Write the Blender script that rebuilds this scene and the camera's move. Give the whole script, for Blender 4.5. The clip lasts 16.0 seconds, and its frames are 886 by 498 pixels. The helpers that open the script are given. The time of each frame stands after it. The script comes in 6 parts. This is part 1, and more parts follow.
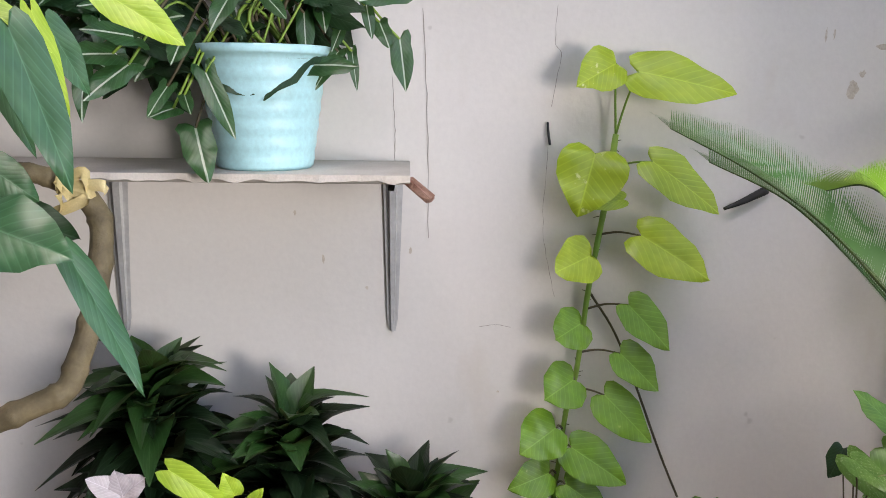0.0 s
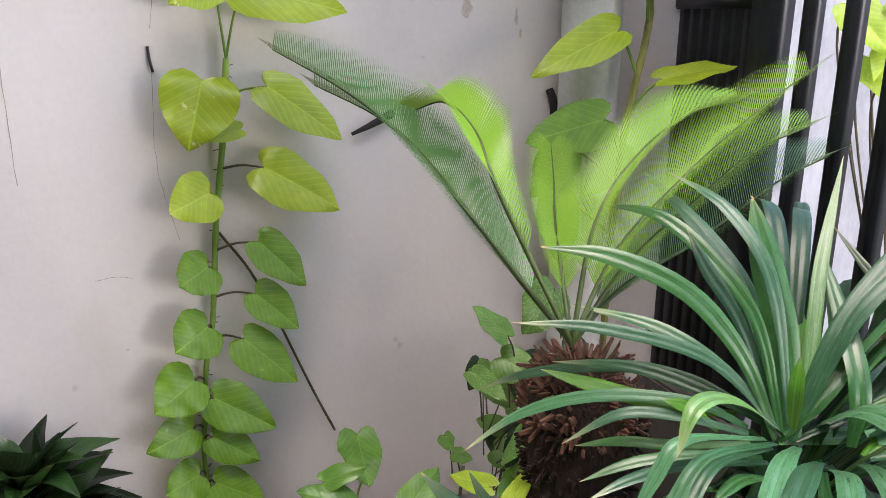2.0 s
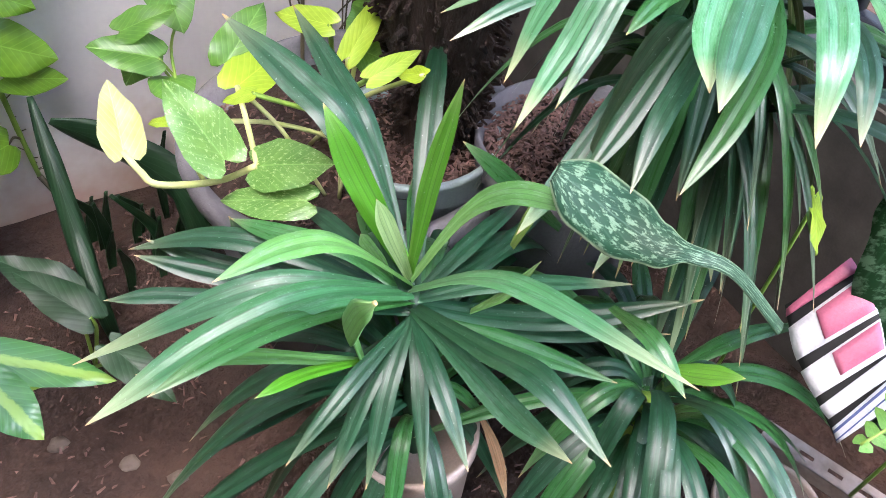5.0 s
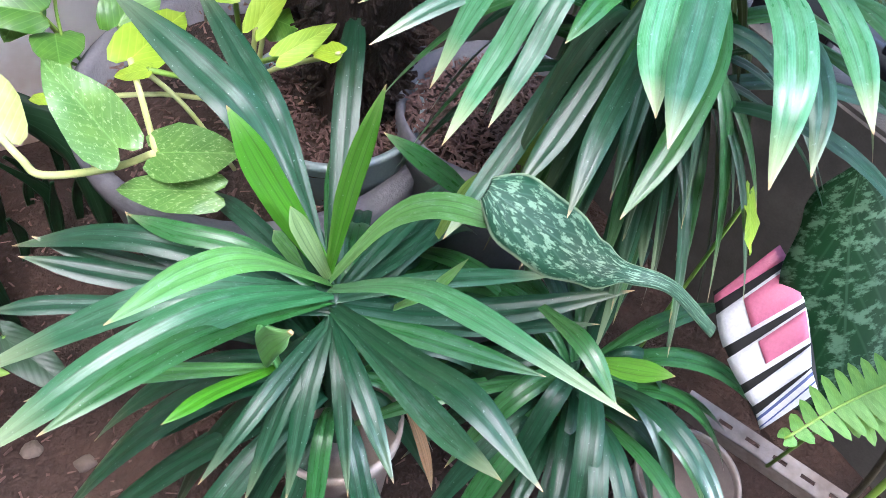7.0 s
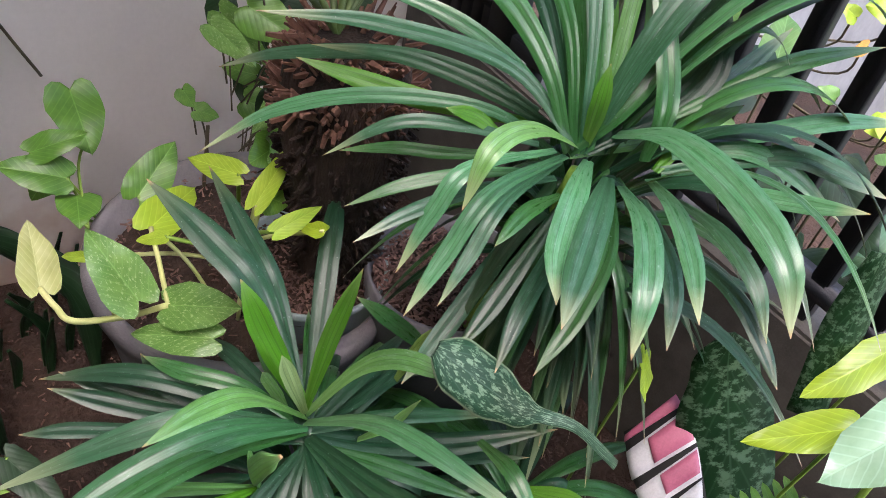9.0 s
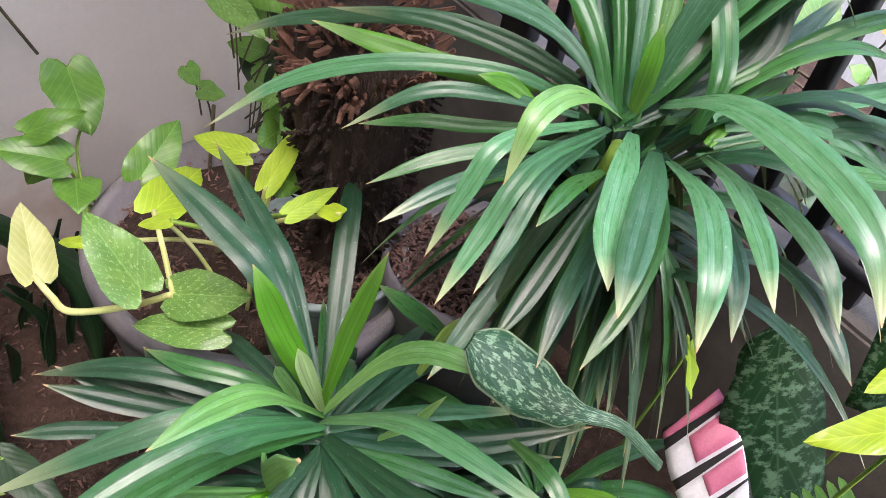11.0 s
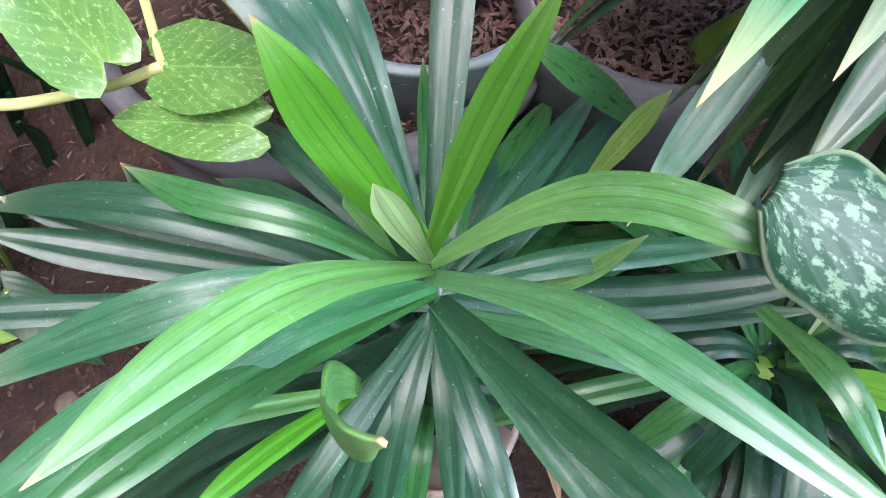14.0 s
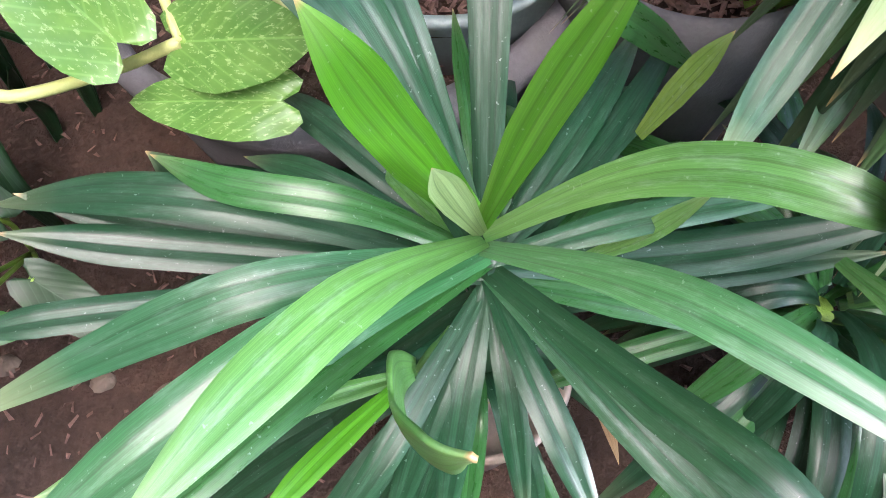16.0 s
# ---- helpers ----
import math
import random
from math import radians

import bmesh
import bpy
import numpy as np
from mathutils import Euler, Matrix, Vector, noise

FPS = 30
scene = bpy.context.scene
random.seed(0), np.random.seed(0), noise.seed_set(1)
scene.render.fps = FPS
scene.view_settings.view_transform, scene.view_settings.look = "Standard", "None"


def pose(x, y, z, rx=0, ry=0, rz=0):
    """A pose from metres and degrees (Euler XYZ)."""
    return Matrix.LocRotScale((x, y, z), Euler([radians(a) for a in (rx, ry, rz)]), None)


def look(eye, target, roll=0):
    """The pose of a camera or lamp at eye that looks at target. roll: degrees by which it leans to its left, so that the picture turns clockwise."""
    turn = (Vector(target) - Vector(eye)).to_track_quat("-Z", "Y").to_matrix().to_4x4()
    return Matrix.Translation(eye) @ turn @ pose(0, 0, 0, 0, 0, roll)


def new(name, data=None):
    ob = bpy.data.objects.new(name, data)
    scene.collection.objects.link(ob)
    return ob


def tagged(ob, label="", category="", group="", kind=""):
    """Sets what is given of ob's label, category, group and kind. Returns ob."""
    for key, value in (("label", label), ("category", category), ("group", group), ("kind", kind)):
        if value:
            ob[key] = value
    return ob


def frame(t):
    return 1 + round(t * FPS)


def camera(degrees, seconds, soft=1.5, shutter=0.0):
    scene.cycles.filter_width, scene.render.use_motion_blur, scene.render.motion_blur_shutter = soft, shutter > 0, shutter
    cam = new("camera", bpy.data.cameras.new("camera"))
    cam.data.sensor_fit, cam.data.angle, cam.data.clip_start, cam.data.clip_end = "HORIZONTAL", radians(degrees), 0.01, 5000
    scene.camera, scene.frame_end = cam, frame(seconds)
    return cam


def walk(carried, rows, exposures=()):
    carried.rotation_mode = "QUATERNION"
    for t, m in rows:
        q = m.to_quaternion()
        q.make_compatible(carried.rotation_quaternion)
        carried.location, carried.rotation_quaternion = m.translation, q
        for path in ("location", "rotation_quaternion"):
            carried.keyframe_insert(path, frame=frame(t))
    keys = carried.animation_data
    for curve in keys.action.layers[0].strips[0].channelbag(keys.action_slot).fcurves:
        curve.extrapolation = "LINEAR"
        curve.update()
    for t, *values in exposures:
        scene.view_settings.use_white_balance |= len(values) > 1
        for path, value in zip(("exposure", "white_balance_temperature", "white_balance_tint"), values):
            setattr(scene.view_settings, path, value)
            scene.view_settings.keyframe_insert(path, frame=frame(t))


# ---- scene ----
cam = camera(56.9, 16.0, 0.85)
PATH = [
    (0, (0.183, 0.077, 1.237), (0.272, 2.034, 0.836), 0.9),
    (0.5, (0.213, 0.086, 1.245), (0.438, 2.03, 0.83), 0.7),
    (1, (0.258, 0.104, 1.237), (0.671, 2.016, 0.819), 0.7),
    (1.5, (0.328, 0.116, 1.228), (0.91, 1.973, 0.766), 0.5),
    (2, (0.386, 0.127, 1.219), (1.09, 1.917, 0.672), 0.6),
    (2.5, (0.427, 0.14, 1.204), (1.187, 1.863, 0.53), 0.2),
    (3, (0.457, 0.154, 1.189), (1.233, 1.784, 0.329), -0.1),
    (3.5, (0.472, 0.182, 1.167), (1.213, 1.689, 0.081), -0.1),
    (4, (0.488, 0.241, 1.133), (1.211, 1.621, -0.121), 0.6),
    (4.5, (0.51, 0.293, 1.101), (1.216, 1.544, -0.291), 1.0),
    (4.7, (0.517, 0.308, 1.087), (1.224, 1.51, -0.347), 1.5),
    (6.8, (0.57, 0.405, 1.065), (1.365, 1.303, -0.535), 9.1),
    (7, (0.568, 0.401, 1.085), (1.374, 1.298, -0.51), 9.5),
    (7.5, (0.551, 0.385, 1.143), (1.416, 1.307, -0.406), 10.5),
    (8, (0.521, 0.357, 1.188), (1.478, 1.351, -0.259), 12.2),
    (8.5, (0.505, 0.335, 1.22), (1.497, 1.377, -0.169), 12.6),
    (8.7, (0.498, 0.332, 1.23), (1.504, 1.376, -0.147), 12.8),
    (10.8, (0.515, 0.358, 1.194), (1.512, 1.431, -0.167), 12.0),
    (11, (0.512, 0.376, 1.174), (1.505, 1.42, -0.213), 12.3),
    (11.5, (0.515, 0.397, 1.14), (1.462, 1.37, -0.327), 11.6),
    (12, (0.532, 0.429, 1.106), (1.414, 1.378, -0.418), 10.7),
    (12.5, (0.569, 0.492, 1.068), (1.343, 1.436, -0.517), 8.1),
    (13, (0.602, 0.536, 0.999), (1.276, 1.404, -0.672), 6.4),
    (13.5, (0.629, 0.574, 0.942), (1.191, 1.385, -0.797), 3.6),
    (14, (0.654, 0.591, 0.915), (1.162, 1.312, -0.88), 3.8),
    (14.5, (0.656, 0.595, 0.902), (1.13, 1.268, -0.92), 3.6),
    (15, (0.669, 0.608, 0.903), (1.121, 1.247, -0.937), 2.5),
    (15.5, (0.661, 0.61, 0.91), (1.102, 1.229, -0.94), 1.7),
    (16, (0.652, 0.63, 0.898), (1.059, 1.238, -0.964), -1.3),
]
EXPOSURES = [(0, 0.98, 6500, 19), (1, 1.0, 6500, 19), (2, 1.08, 6450, 22), (3, 1.42, 6250, 27), (4, 1.9, 6000, 29), (4.5, 2.02, 5950, 24), (7, 1.92, 5450, 18), (8.5, 1.06, 6150, 22), (11, 1.5, 6300, 23), (12, 1.78, 5750, 20), (13, 1.85, 5450, 18), (14.5, 1.9, 5750, 23), (15.5, 1.92, 6050, 25), (16, 1.88, 6000, 20)]
walk(cam, [(t, look(eye, target, roll)) for t, eye, target, roll in PATH], EXPOSURES)

# ---------------------------------------------------------------- light
world = bpy.data.worlds.new("sky")
scene.world = world
world.use_nodes = True
wn = world.node_tree.nodes
sky = wn.new("ShaderNodeTexSky")
sky.sky_type = "NISHITA"
sky.sun_disc = False
sky.sun_elevation, sky.sun_rotation = radians(71), radians(-143)
sky.air_density, sky.dust_density = 1.6, 4.0
world.node_tree.links.new(sky.outputs[0], wn["Background"].inputs[0])
wn["Background"].inputs[1].default_value = 0.32

sun = new("sun", bpy.data.lights.new("sun", "SUN"))
sun.data.energy, sun.data.angle, sun.data.color = 0.4, radians(40), (0.97, 0.985, 1.0)
sun.matrix_world = look((-1.5, -2.0, 7.4), (0, 0, 0))

# unseen area lamp added at the front right: stands in for low sky light
side_lamp = new("added_side_lamp", bpy.data.lights.new("added_side_lamp", "AREA"))
side_lamp.data.shape, side_lamp.data.size, side_lamp.data.size_y = "RECTANGLE", 1.1, 1.0
side_lamp.data.energy, side_lamp.data.color = 76, (1.0, 0.975, 0.91)
side_lamp.matrix_world = look((2.75, -1.95, 1.0), (0.4, 1.4, 0.95))


# ---------------------------------------------------------------- materials
def material(name):
    m = bpy.data.materials.new(name)
    m.use_nodes = True
    nt = m.node_tree
    return m, nt, nt.nodes["Principled BSDF"]


def node(nt, kind, **values):
    n = nt.nodes.new(kind)
    for key, value in values.items():
        if key in n.inputs:
            n.inputs[key].default_value = value
    return n


def ramp(nt, source, stops):
    n = nt.nodes.new("ShaderNodeValToRGB")
    e = n.color_ramp.elements
    while len(e) < len(stops):
        e.new(0.5)
    for i, (at, c) in enumerate(stops):
        e[i].position, e[i].color = at, (*c, 1)
    nt.links.new(source, n.inputs[0])
    return n.outputs[0]


def mix(nt, a, b, factor, mode="MIX"):
    n = nt.nodes.new("ShaderNodeMix")
    n.data_type, n.blend_type = "RGBA", mode
    for value, i in ((factor, 0), (a, 6), (b, 7)):
        if isinstance(value, bpy.types.NodeSocket):
            nt.links.new(value, n.inputs[i])
        elif i == 0:
            n.inputs[0].default_value = value
        else:
            n.inputs[i].default_value = (*value, 1)
    return n.outputs[2]


def maths(nt, op, a, b=None):
    n = nt.nodes.new("ShaderNodeMath")
    n.operation = op
    for value, i in ((a, 0), (b, 1)):
        if isinstance(value, bpy.types.NodeSocket):
            nt.links.new(value, n.inputs[i])
        elif value is not None:
            n.inputs[i].default_value = value
    return n.outputs[0]


def noisy(nt, scale, coords="Object", stretch=(1, 1, 1), detail=4.0, rough=0.6):
    tc = nt.nodes.new("ShaderNodeTexCoord")
    mp = nt.nodes.new("ShaderNodeMapping")
    mp.inputs["Scale"].default_value = stretch
    nt.links.new(tc.outputs[coords], mp.inputs[0])
    n = node(nt, "ShaderNodeTexNoise", Scale=scale, Detail=detail, Roughness=rough)
    nt.links.new(mp.outputs[0], n.inputs["Vector"])
    return n.outputs[0]


def bump(nt, bsdf, height, strength, distance=0.002):
    b = node(nt, "ShaderNodeBump", Strength=strength, Distance=distance)
    nt.links.new(height, b.inputs["Height"])
    nt.links.new(b.outputs[0], bsdf.inputs["Normal"])


def surface(name, dark, light, scale, rough=0.7, bumps=0.3, fine=40.0, metal=0.0, distance=0.002, stretch=(1, 1, 1)):
    """A plain surface with variation at two scales."""
    m, nt, b = material(name)
    a = noisy(nt, scale, stretch=stretch)
    f = noisy(nt, scale * fine, stretch=stretch)
    c = ramp(nt, a, [(0.3, dark), (0.7, light)])
    c = mix(nt, c, ramp(nt, f, [(0.3, (0.75, 0.75, 0.75)), (0.7, (1, 1, 1))]), 0.6, "MULTIPLY")
    nt.links.new(c, b.inputs["Base Color"])
    b.inputs["Roughness"].default_value, b.inputs["Metallic"].default_value = rough, metal
    bump(nt, b, f, bumps, distance)
    return m


def leaf_uv(nt):
    uv = nt.nodes.new("ShaderNodeUVMap")
    s = nt.nodes.new("ShaderNodeSeparateXYZ")
    nt.links.new(uv.outputs[0], s.inputs[0])
    across = maths(nt, "ABSOLUTE", maths(nt, "SUBTRACT", s.outputs[0], 0.5))
    return uv.outputs[0], across, s.outputs[1]


def leaf_finish(m, nt, b, colour, rough, thin, gloss=0.5):
    nt.links.new(colour, b.inputs["Base Color"])
    b.inputs["Roughness"].default_value = rough
    b.inputs["Specular IOR Level"].default_value = gloss
    if thin:
        t = nt.nodes.new("ShaderNodeBsdfTranslucent")
        nt.links.new(mix(nt, colour, (1.0, 1.0, 0.35), 0.25, "SCREEN"), t.inputs[0])
        mx = nt.nodes.new("ShaderNodeMixShader")
        mx.inputs[0].default_value = thin
        nt.links.new(b.outputs[0], mx.inputs[1])
        nt.links.new(t.outputs[0], mx.inputs[2])
        nt.links.new(mx.outputs[0], nt.nodes["Material Output"].inputs[0])
    return m


def strap_mat(name, dark, light, rough=0.32, thin=0.18, dust_sheen=0.25, pale_tip=0.15, coat=0.3):
    """Strap leaves: soft lengthwise bands, pleats with shade in the colour, dusty sheen patches, dry tips."""
    m, nt, b = material(name)
    uv, across, along = leaf_uv(nt)
    info = nt.nodes.new("ShaderNodeObjectInfo")
    band = noisy(nt, 6, "UV", (1, 0.12, 1), 2.0)
    c = ramp(nt, band, [(0.05, dark), (0.95, light)])
    vein = noisy(nt, 60, "UV", (1, 0.02, 1), 2.0)
    c = mix(nt, c, ramp(nt, vein, [(0.41, (0.55, 0.68, 0.6)), (0.59, (1.2, 1.22, 1.2))]), 0.6, "MULTIPLY")
    c = mix(nt, c, ramp(nt, info.outputs["Random"], [(0, (0.7, 0.78, 0.72)), (1, (1.15, 1.1, 1.05))]), 0.8, "MULTIPLY")
    # crease shade painted along both pleats and the midrib groove
    fold = ramp(nt, maths(nt, "ABSOLUTE", maths(nt, "SUBTRACT", across, 0.21)), [(0.008, (0.5, 0.58, 0.52)), (0.035, (1, 1, 1))])
    c = mix(nt, c, fold, 0.8, "MULTIPLY")
    c = mix(nt, c, ramp(nt, across, [(0.006, (0.5, 0.58, 0.52)), (0.03, (1, 1, 1))]), 0.5, "MULTIPLY")
    patchy = noisy(nt, 5.0, "Object", (1, 1, 1), 3.0)
    c = mix(nt, c, ramp(nt, patchy, [(0.35, (0.82, 0.86, 0.84)), (0.65, (1.12, 1.1, 1.06))]), 0.7, "MULTIPLY")
    dusty = noisy(nt, 3.2, "UV", (1.5, 3.0, 1), 5.0, 0.7)
    spots = noisy(nt, 330, "Object", (1, 1, 1), 2.0)
    # pale patches: dust, raised on some leaves to paint in sheen
    c = mix(nt, c, (0.36, 0.5, 0.42), maths(nt, "MULTIPLY", ramp(nt, dusty, [(0.5, (0, 0, 0)), (0.75, (1, 1, 1))]), dust_sheen))
    c = mix(nt, c, (0.5, 0.58, 0.52), maths(nt, "MULTIPLY", ramp(nt, spots, [(0.69, (0, 0, 0)), (0.74, (1, 1, 1))]), 0.25))
    c = mix(nt, c, (0.5, 0.54, 0.3), maths(nt, "MULTIPLY", ramp(nt, along, [(0.8, (0, 0, 0)), (0.97, (1, 1, 1))]), pale_tip))
    c = mix(nt, c, (0.45, 0.3, 0.14), ramp(nt, along, [(0.965, (0, 0, 0)), (0.995, (1, 1, 1))]))
    ro = ramp(nt, dusty, [(0.35, (rough,) * 3), (0.7, (rough + 0.2,) * 3)])
    leaf_finish(m, nt, b, c, rough, thin, 0.36)
    b.inputs["Coat Roughness"].default_value = rough + 0.05
    waxy = maths(nt, "ADD", maths(nt, "MULTIPLY", along, 0.55), maths(nt, "MULTIPLY", dusty, 0.6))
    nt.links.new(maths(nt, "MULTIPLY", ramp(nt, waxy, [(0.4, (0.15,) * 3), (0.75, (1, 1, 1))]), coat), b.inputs["Coat Weight"])
    nt.links.new(ro, b.inputs["Roughness"])
    bump(nt, b, maths(nt, "ADD", band, maths(nt, "MULTIPLY", vein, 0.5)), 0.2, 0.001)
    return m


def blade_mat(name, dark, light, rough=0.35, thin=0.25, patch=None, patch_scale=7.0, cut=0.58, vein=(0, 0, 0), vein_w=0.0, feather=0.0, stretch=(1, 1, 1), edge=None, gloss=0.5, blend=0.05):
    """Broad leaves: side veins, blotches, a midrib."""
    m, nt, b = material(name)
    uv, across, along = leaf_uv(nt)
    info = nt.nodes.new("ShaderNodeObjectInfo")
    n = noisy(nt, 3.0, "UV", (1, 1, 1), 4.0)
    c = ramp(nt, n, [(0.3, dark), (0.7, light)])
    c = mix(nt, c, ramp(nt, info.outputs["Random"], [(0, (0.78, 0.82, 0.75)), (1, (1.1, 1.08, 1.0))]), 0.8, "MULTIPLY")
    veins = node(nt, "ShaderNodeTexWave", Scale=2.4, Distortion=1.2)
    slant = nt.nodes.new("ShaderNodeCombineXYZ")
    nt.links.new(maths(nt, "SUBTRACT", along, maths(nt, "MULTIPLY", across, 0.9)), slant.inputs[0])
    nt.links.new(slant.outputs[0], veins.inputs["Vector"])
    vm = ramp(nt, veins.outputs[1], [(0.88, (0, 0, 0)), (1.0, (1, 1, 1))])
    c = mix(nt, c, tuple(min(1, v * 1.25 + 0.02) for v in light), maths(nt, "MULTIPLY", vm, 0.35))
    if patch:
        p = noisy(nt, patch_scale, "UV", stretch, 6.0, 0.65)
        c = mix(nt, c, patch, ramp(nt, p, [(cut, (0, 0, 0)), (cut + blend, (1, 1, 1))]))
    if edge:
        c = mix(nt, c, edge, ramp(nt, across, [(0.455, (0, 0, 0)), (0.48, (1, 1, 1))]))
    w = vein_w or 0.012
    wob = maths(nt, "SUBTRACT", across, maths(nt, "MULTIPLY", noisy(nt, 9.0, "UV", (1, 1, 1), 3.0), feather))
    rib = ramp(nt, wob, [(w * 0.6, (1, 1, 1)), (w * (1.2 + feather * 16), (0, 0, 0))])
    c = mix(nt, c, vein if vein_w else tuple(min(1, v * 1.35 + 0.03) for v in light), maths(nt, "MULTIPLY", rib, 0.95 if vein_w else 0.5))
    leaf_finish(m, nt, b, c, rough, thin, gloss)
    bump(nt, b, veins.outputs[1], 0.2, 0.0007)
    return m


# BLUE is darkened to carry the deep shade between lower and inner straps
BLUE = strap_mat("leaf_blue_green_shaded", (0.005, 0.028, 0.012), (0.014, 0.075, 0.034), 0.32, 0.05, 0.08, 0.15, 0.4)
# PALE, PALEB and BLUEB are lightened to carry sky sheen on upper straps
PALE = strap_mat("leaf_sheen_green", (0.025, 0.12, 0.044), (0.066, 0.225, 0.092), 0.3, 0.12, 0.22, 0.5, 1.0)
PALEB = strap_mat("leaf_pale_sheen_green", (0.04, 0.17, 0.07), (0.11, 0.31, 0.15), 0.24, 0.12, 0.26, 0.8, 0.75)
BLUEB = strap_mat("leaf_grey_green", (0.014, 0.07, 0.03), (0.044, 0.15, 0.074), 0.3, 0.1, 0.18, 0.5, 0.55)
MIDG = strap_mat("leaf_mid_green", (0.018, 0.09, 0.022), (0.046, 0.175, 0.046), 0.24, 0.15, 0.08, 0.15, 0.5)
FRESH = strap_mat("leaf_fresh_green", (0.036, 0.185, 0.005), (0.092, 0.3, 0.012), 0.34, 0.26, 0.04, 0.15, 0.1)
LIGHTG = strap_mat("leaf_light_green", (0.06, 0.19, 0.042), (0.13, 0.32, 0.085), 0.3, 0.2, 0.28, 0.15, 1.0)
LIGHTP = strap_mat("leaf_pale_light_green", (0.1, 0.27, 0.06), (0.22, 0.42, 0.13), 0.26, 0.2, 0.35, 0.6, 0.5)
OLIVE = strap_mat("leaf_olive", (0.08, 0.17, 0.02), (0.2, 0.3, 0.06), 0.34, 0.2, 0.2)
SHEATH = strap_mat("leaf_pale_sheath", (0.3, 0.42, 0.18), (0.4, 0.52, 0.26), 0.4, 0.25, 0.1)
DEADM = strap_mat("leaf_dead", (0.2, 0.1, 0.05), (0.34, 0.2, 0.11), 0.6, 0.1, 0.1)
NEON = blade_mat("leaf_neon", (0.26, 0.4, 0.016), (0.4, 0.54, 0.03), 0.34, 0.3)
NEONV = blade_mat("leaf_neon_variegated", (0.28, 0.42, 0.016), (0.42, 0.55, 0.03), 0.34, 0.3, (0.66, 0.72, 0.28), 3.5, 0.6)
VINEG = blade_mat("leaf_vine_green", (0.085, 0.22, 0.012), (0.16, 0.33, 0.02), 0.36, 0.25)
VINEGV = blade_mat("leaf_vine_variegated", (0.085, 0.22, 0.012), (0.16, 0.33, 0.02), 0.36, 0.25, (0.4, 0.5, 0.12), 3.0, 0.64)
LIME = blade_mat("leaf_lime", (0.26, 0.44, 0.02), (0.42, 0.58, 0.05), 0.4, 0.3)
CREAM = blade_mat("leaf_cream", (0.4, 0.45, 0.14), (0.54, 0.57, 0.26), 0.4, 0.25)
POTH = blade_mat("leaf_pothos", (0.06, 0.2, 0.025), (0.14, 0.32, 0.04), 0.32, 0.22)
POTHV = blade_mat("leaf_pothos_variegated", (0.07, 0.2, 0.035), (0.16, 0.32, 0.07), 0.3, 0.2, (0.3, 0.43, 0.17), 16.0, 0.56, stretch=(1.5, 1.1, 1))
DIEF = blade_mat("leaf_dumb_cane", (0.02, 0.09, 0.04), (0.055, 0.16, 0.07), 0.34, 0.2)
SYNG = blade_mat("leaf_white_veined", (0.012, 0.055, 0.015), (0.03, 0.1, 0.028), 0.36, 0.1, vein=(0.4, 0.47, 0.36), vein_w=0.013, feather=0.03)
SPECK = blade_mat("leaf_speckled", (0.01, 0.055, 0.016), (0.02, 0.088, 0.026), 0.45, 0.1, (0.62, 0.72, 0.62), 13.0, 0.61)
DUMB = blade_mat("leaf_yellow_veined", (0.025, 0.11, 0.03), (0.06, 0.18, 0.04), 0.32, 0.15, vein=(0.2, 0.33, 0.06), vein_w=0.014, feather=0.14)
# near-black green; filler leaves carry the shade deep in foliage with it
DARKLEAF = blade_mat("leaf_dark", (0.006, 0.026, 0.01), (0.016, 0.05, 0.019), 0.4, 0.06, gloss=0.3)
PALELEAF = blade_mat("leaf_pale_broad", (0.16, 0.3, 0.18), (0.26, 0.42, 0.27), 0.38, 0.2)
MOTTLE = blade_mat("leaf_mottled", (0.007, 0.034, 0.018), (0.013, 0.05, 0.026), 0.5, 0.02, (0.11, 0.185, 0.115), 8.0, 0.51, stretch=(1.6, 2.3, 1), edge=(0.16, 0.22, 0.13), gloss=0.18, blend=0.08)
MOTTLEB = blade_mat("leaf_mottled_banded", (0.006, 0.032, 0.011), (0.012, 0.048, 0.016), 0.5, 0.02, (0.085, 0.155, 0.09), 6.0, 0.5, stretch=(0.9, 3.4, 1), gloss=0.15, blend=0.08)
ORANGEL = blade_mat("leaf_orange", (0.5, 0.2, 0.03), (0.65, 0.35, 0.08), 0.5, 0.3)
MIDL = blade_mat("leaf_garden_green", (0.08, 0.22, 0.04), (0.16, 0.34, 0.08), 0.4, 0.25)
# DRAC is darkened to hold the shadow among lower leaves; DRACT stays lighter
DRAC = blade_mat("leaf_dracaena_shaded", (0.004, 0.012, 0.005), (0.01, 0.026, 0.009), 0.36, 0.03, gloss=0.25)
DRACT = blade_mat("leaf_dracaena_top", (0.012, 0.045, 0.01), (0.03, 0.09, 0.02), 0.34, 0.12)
CYCAD = blade_mat("leaf_cycad", (0.11, 0.29, 0.013), (0.21, 0.41, 0.026), 0.4, 0.22)
CYCADD = blade_mat("leaf_cycad_old", (0.035, 0.14, 0.035), (0.08, 0.22, 0.06), 0.38, 0.2)
FERNM = blade_mat("leaf_fern", (0.08, 0.25, 0.04), (0.17, 0.38, 0.07), 0.45, 0.3)
STEMG = surface("green_stem", (0.12, 0.26, 0.03), (0.28, 0.42, 0.06), 14, 0.5)
STEMB = surface("ageing_stem", (0.1, 0.11, 0.02), (0.26, 0.28, 0.06), 16, 0.6)
RACHIS = surface("frond_rachis", (0.03, 0.06, 0.012), (0.075, 0.12, 0.025), 20, 0.55)
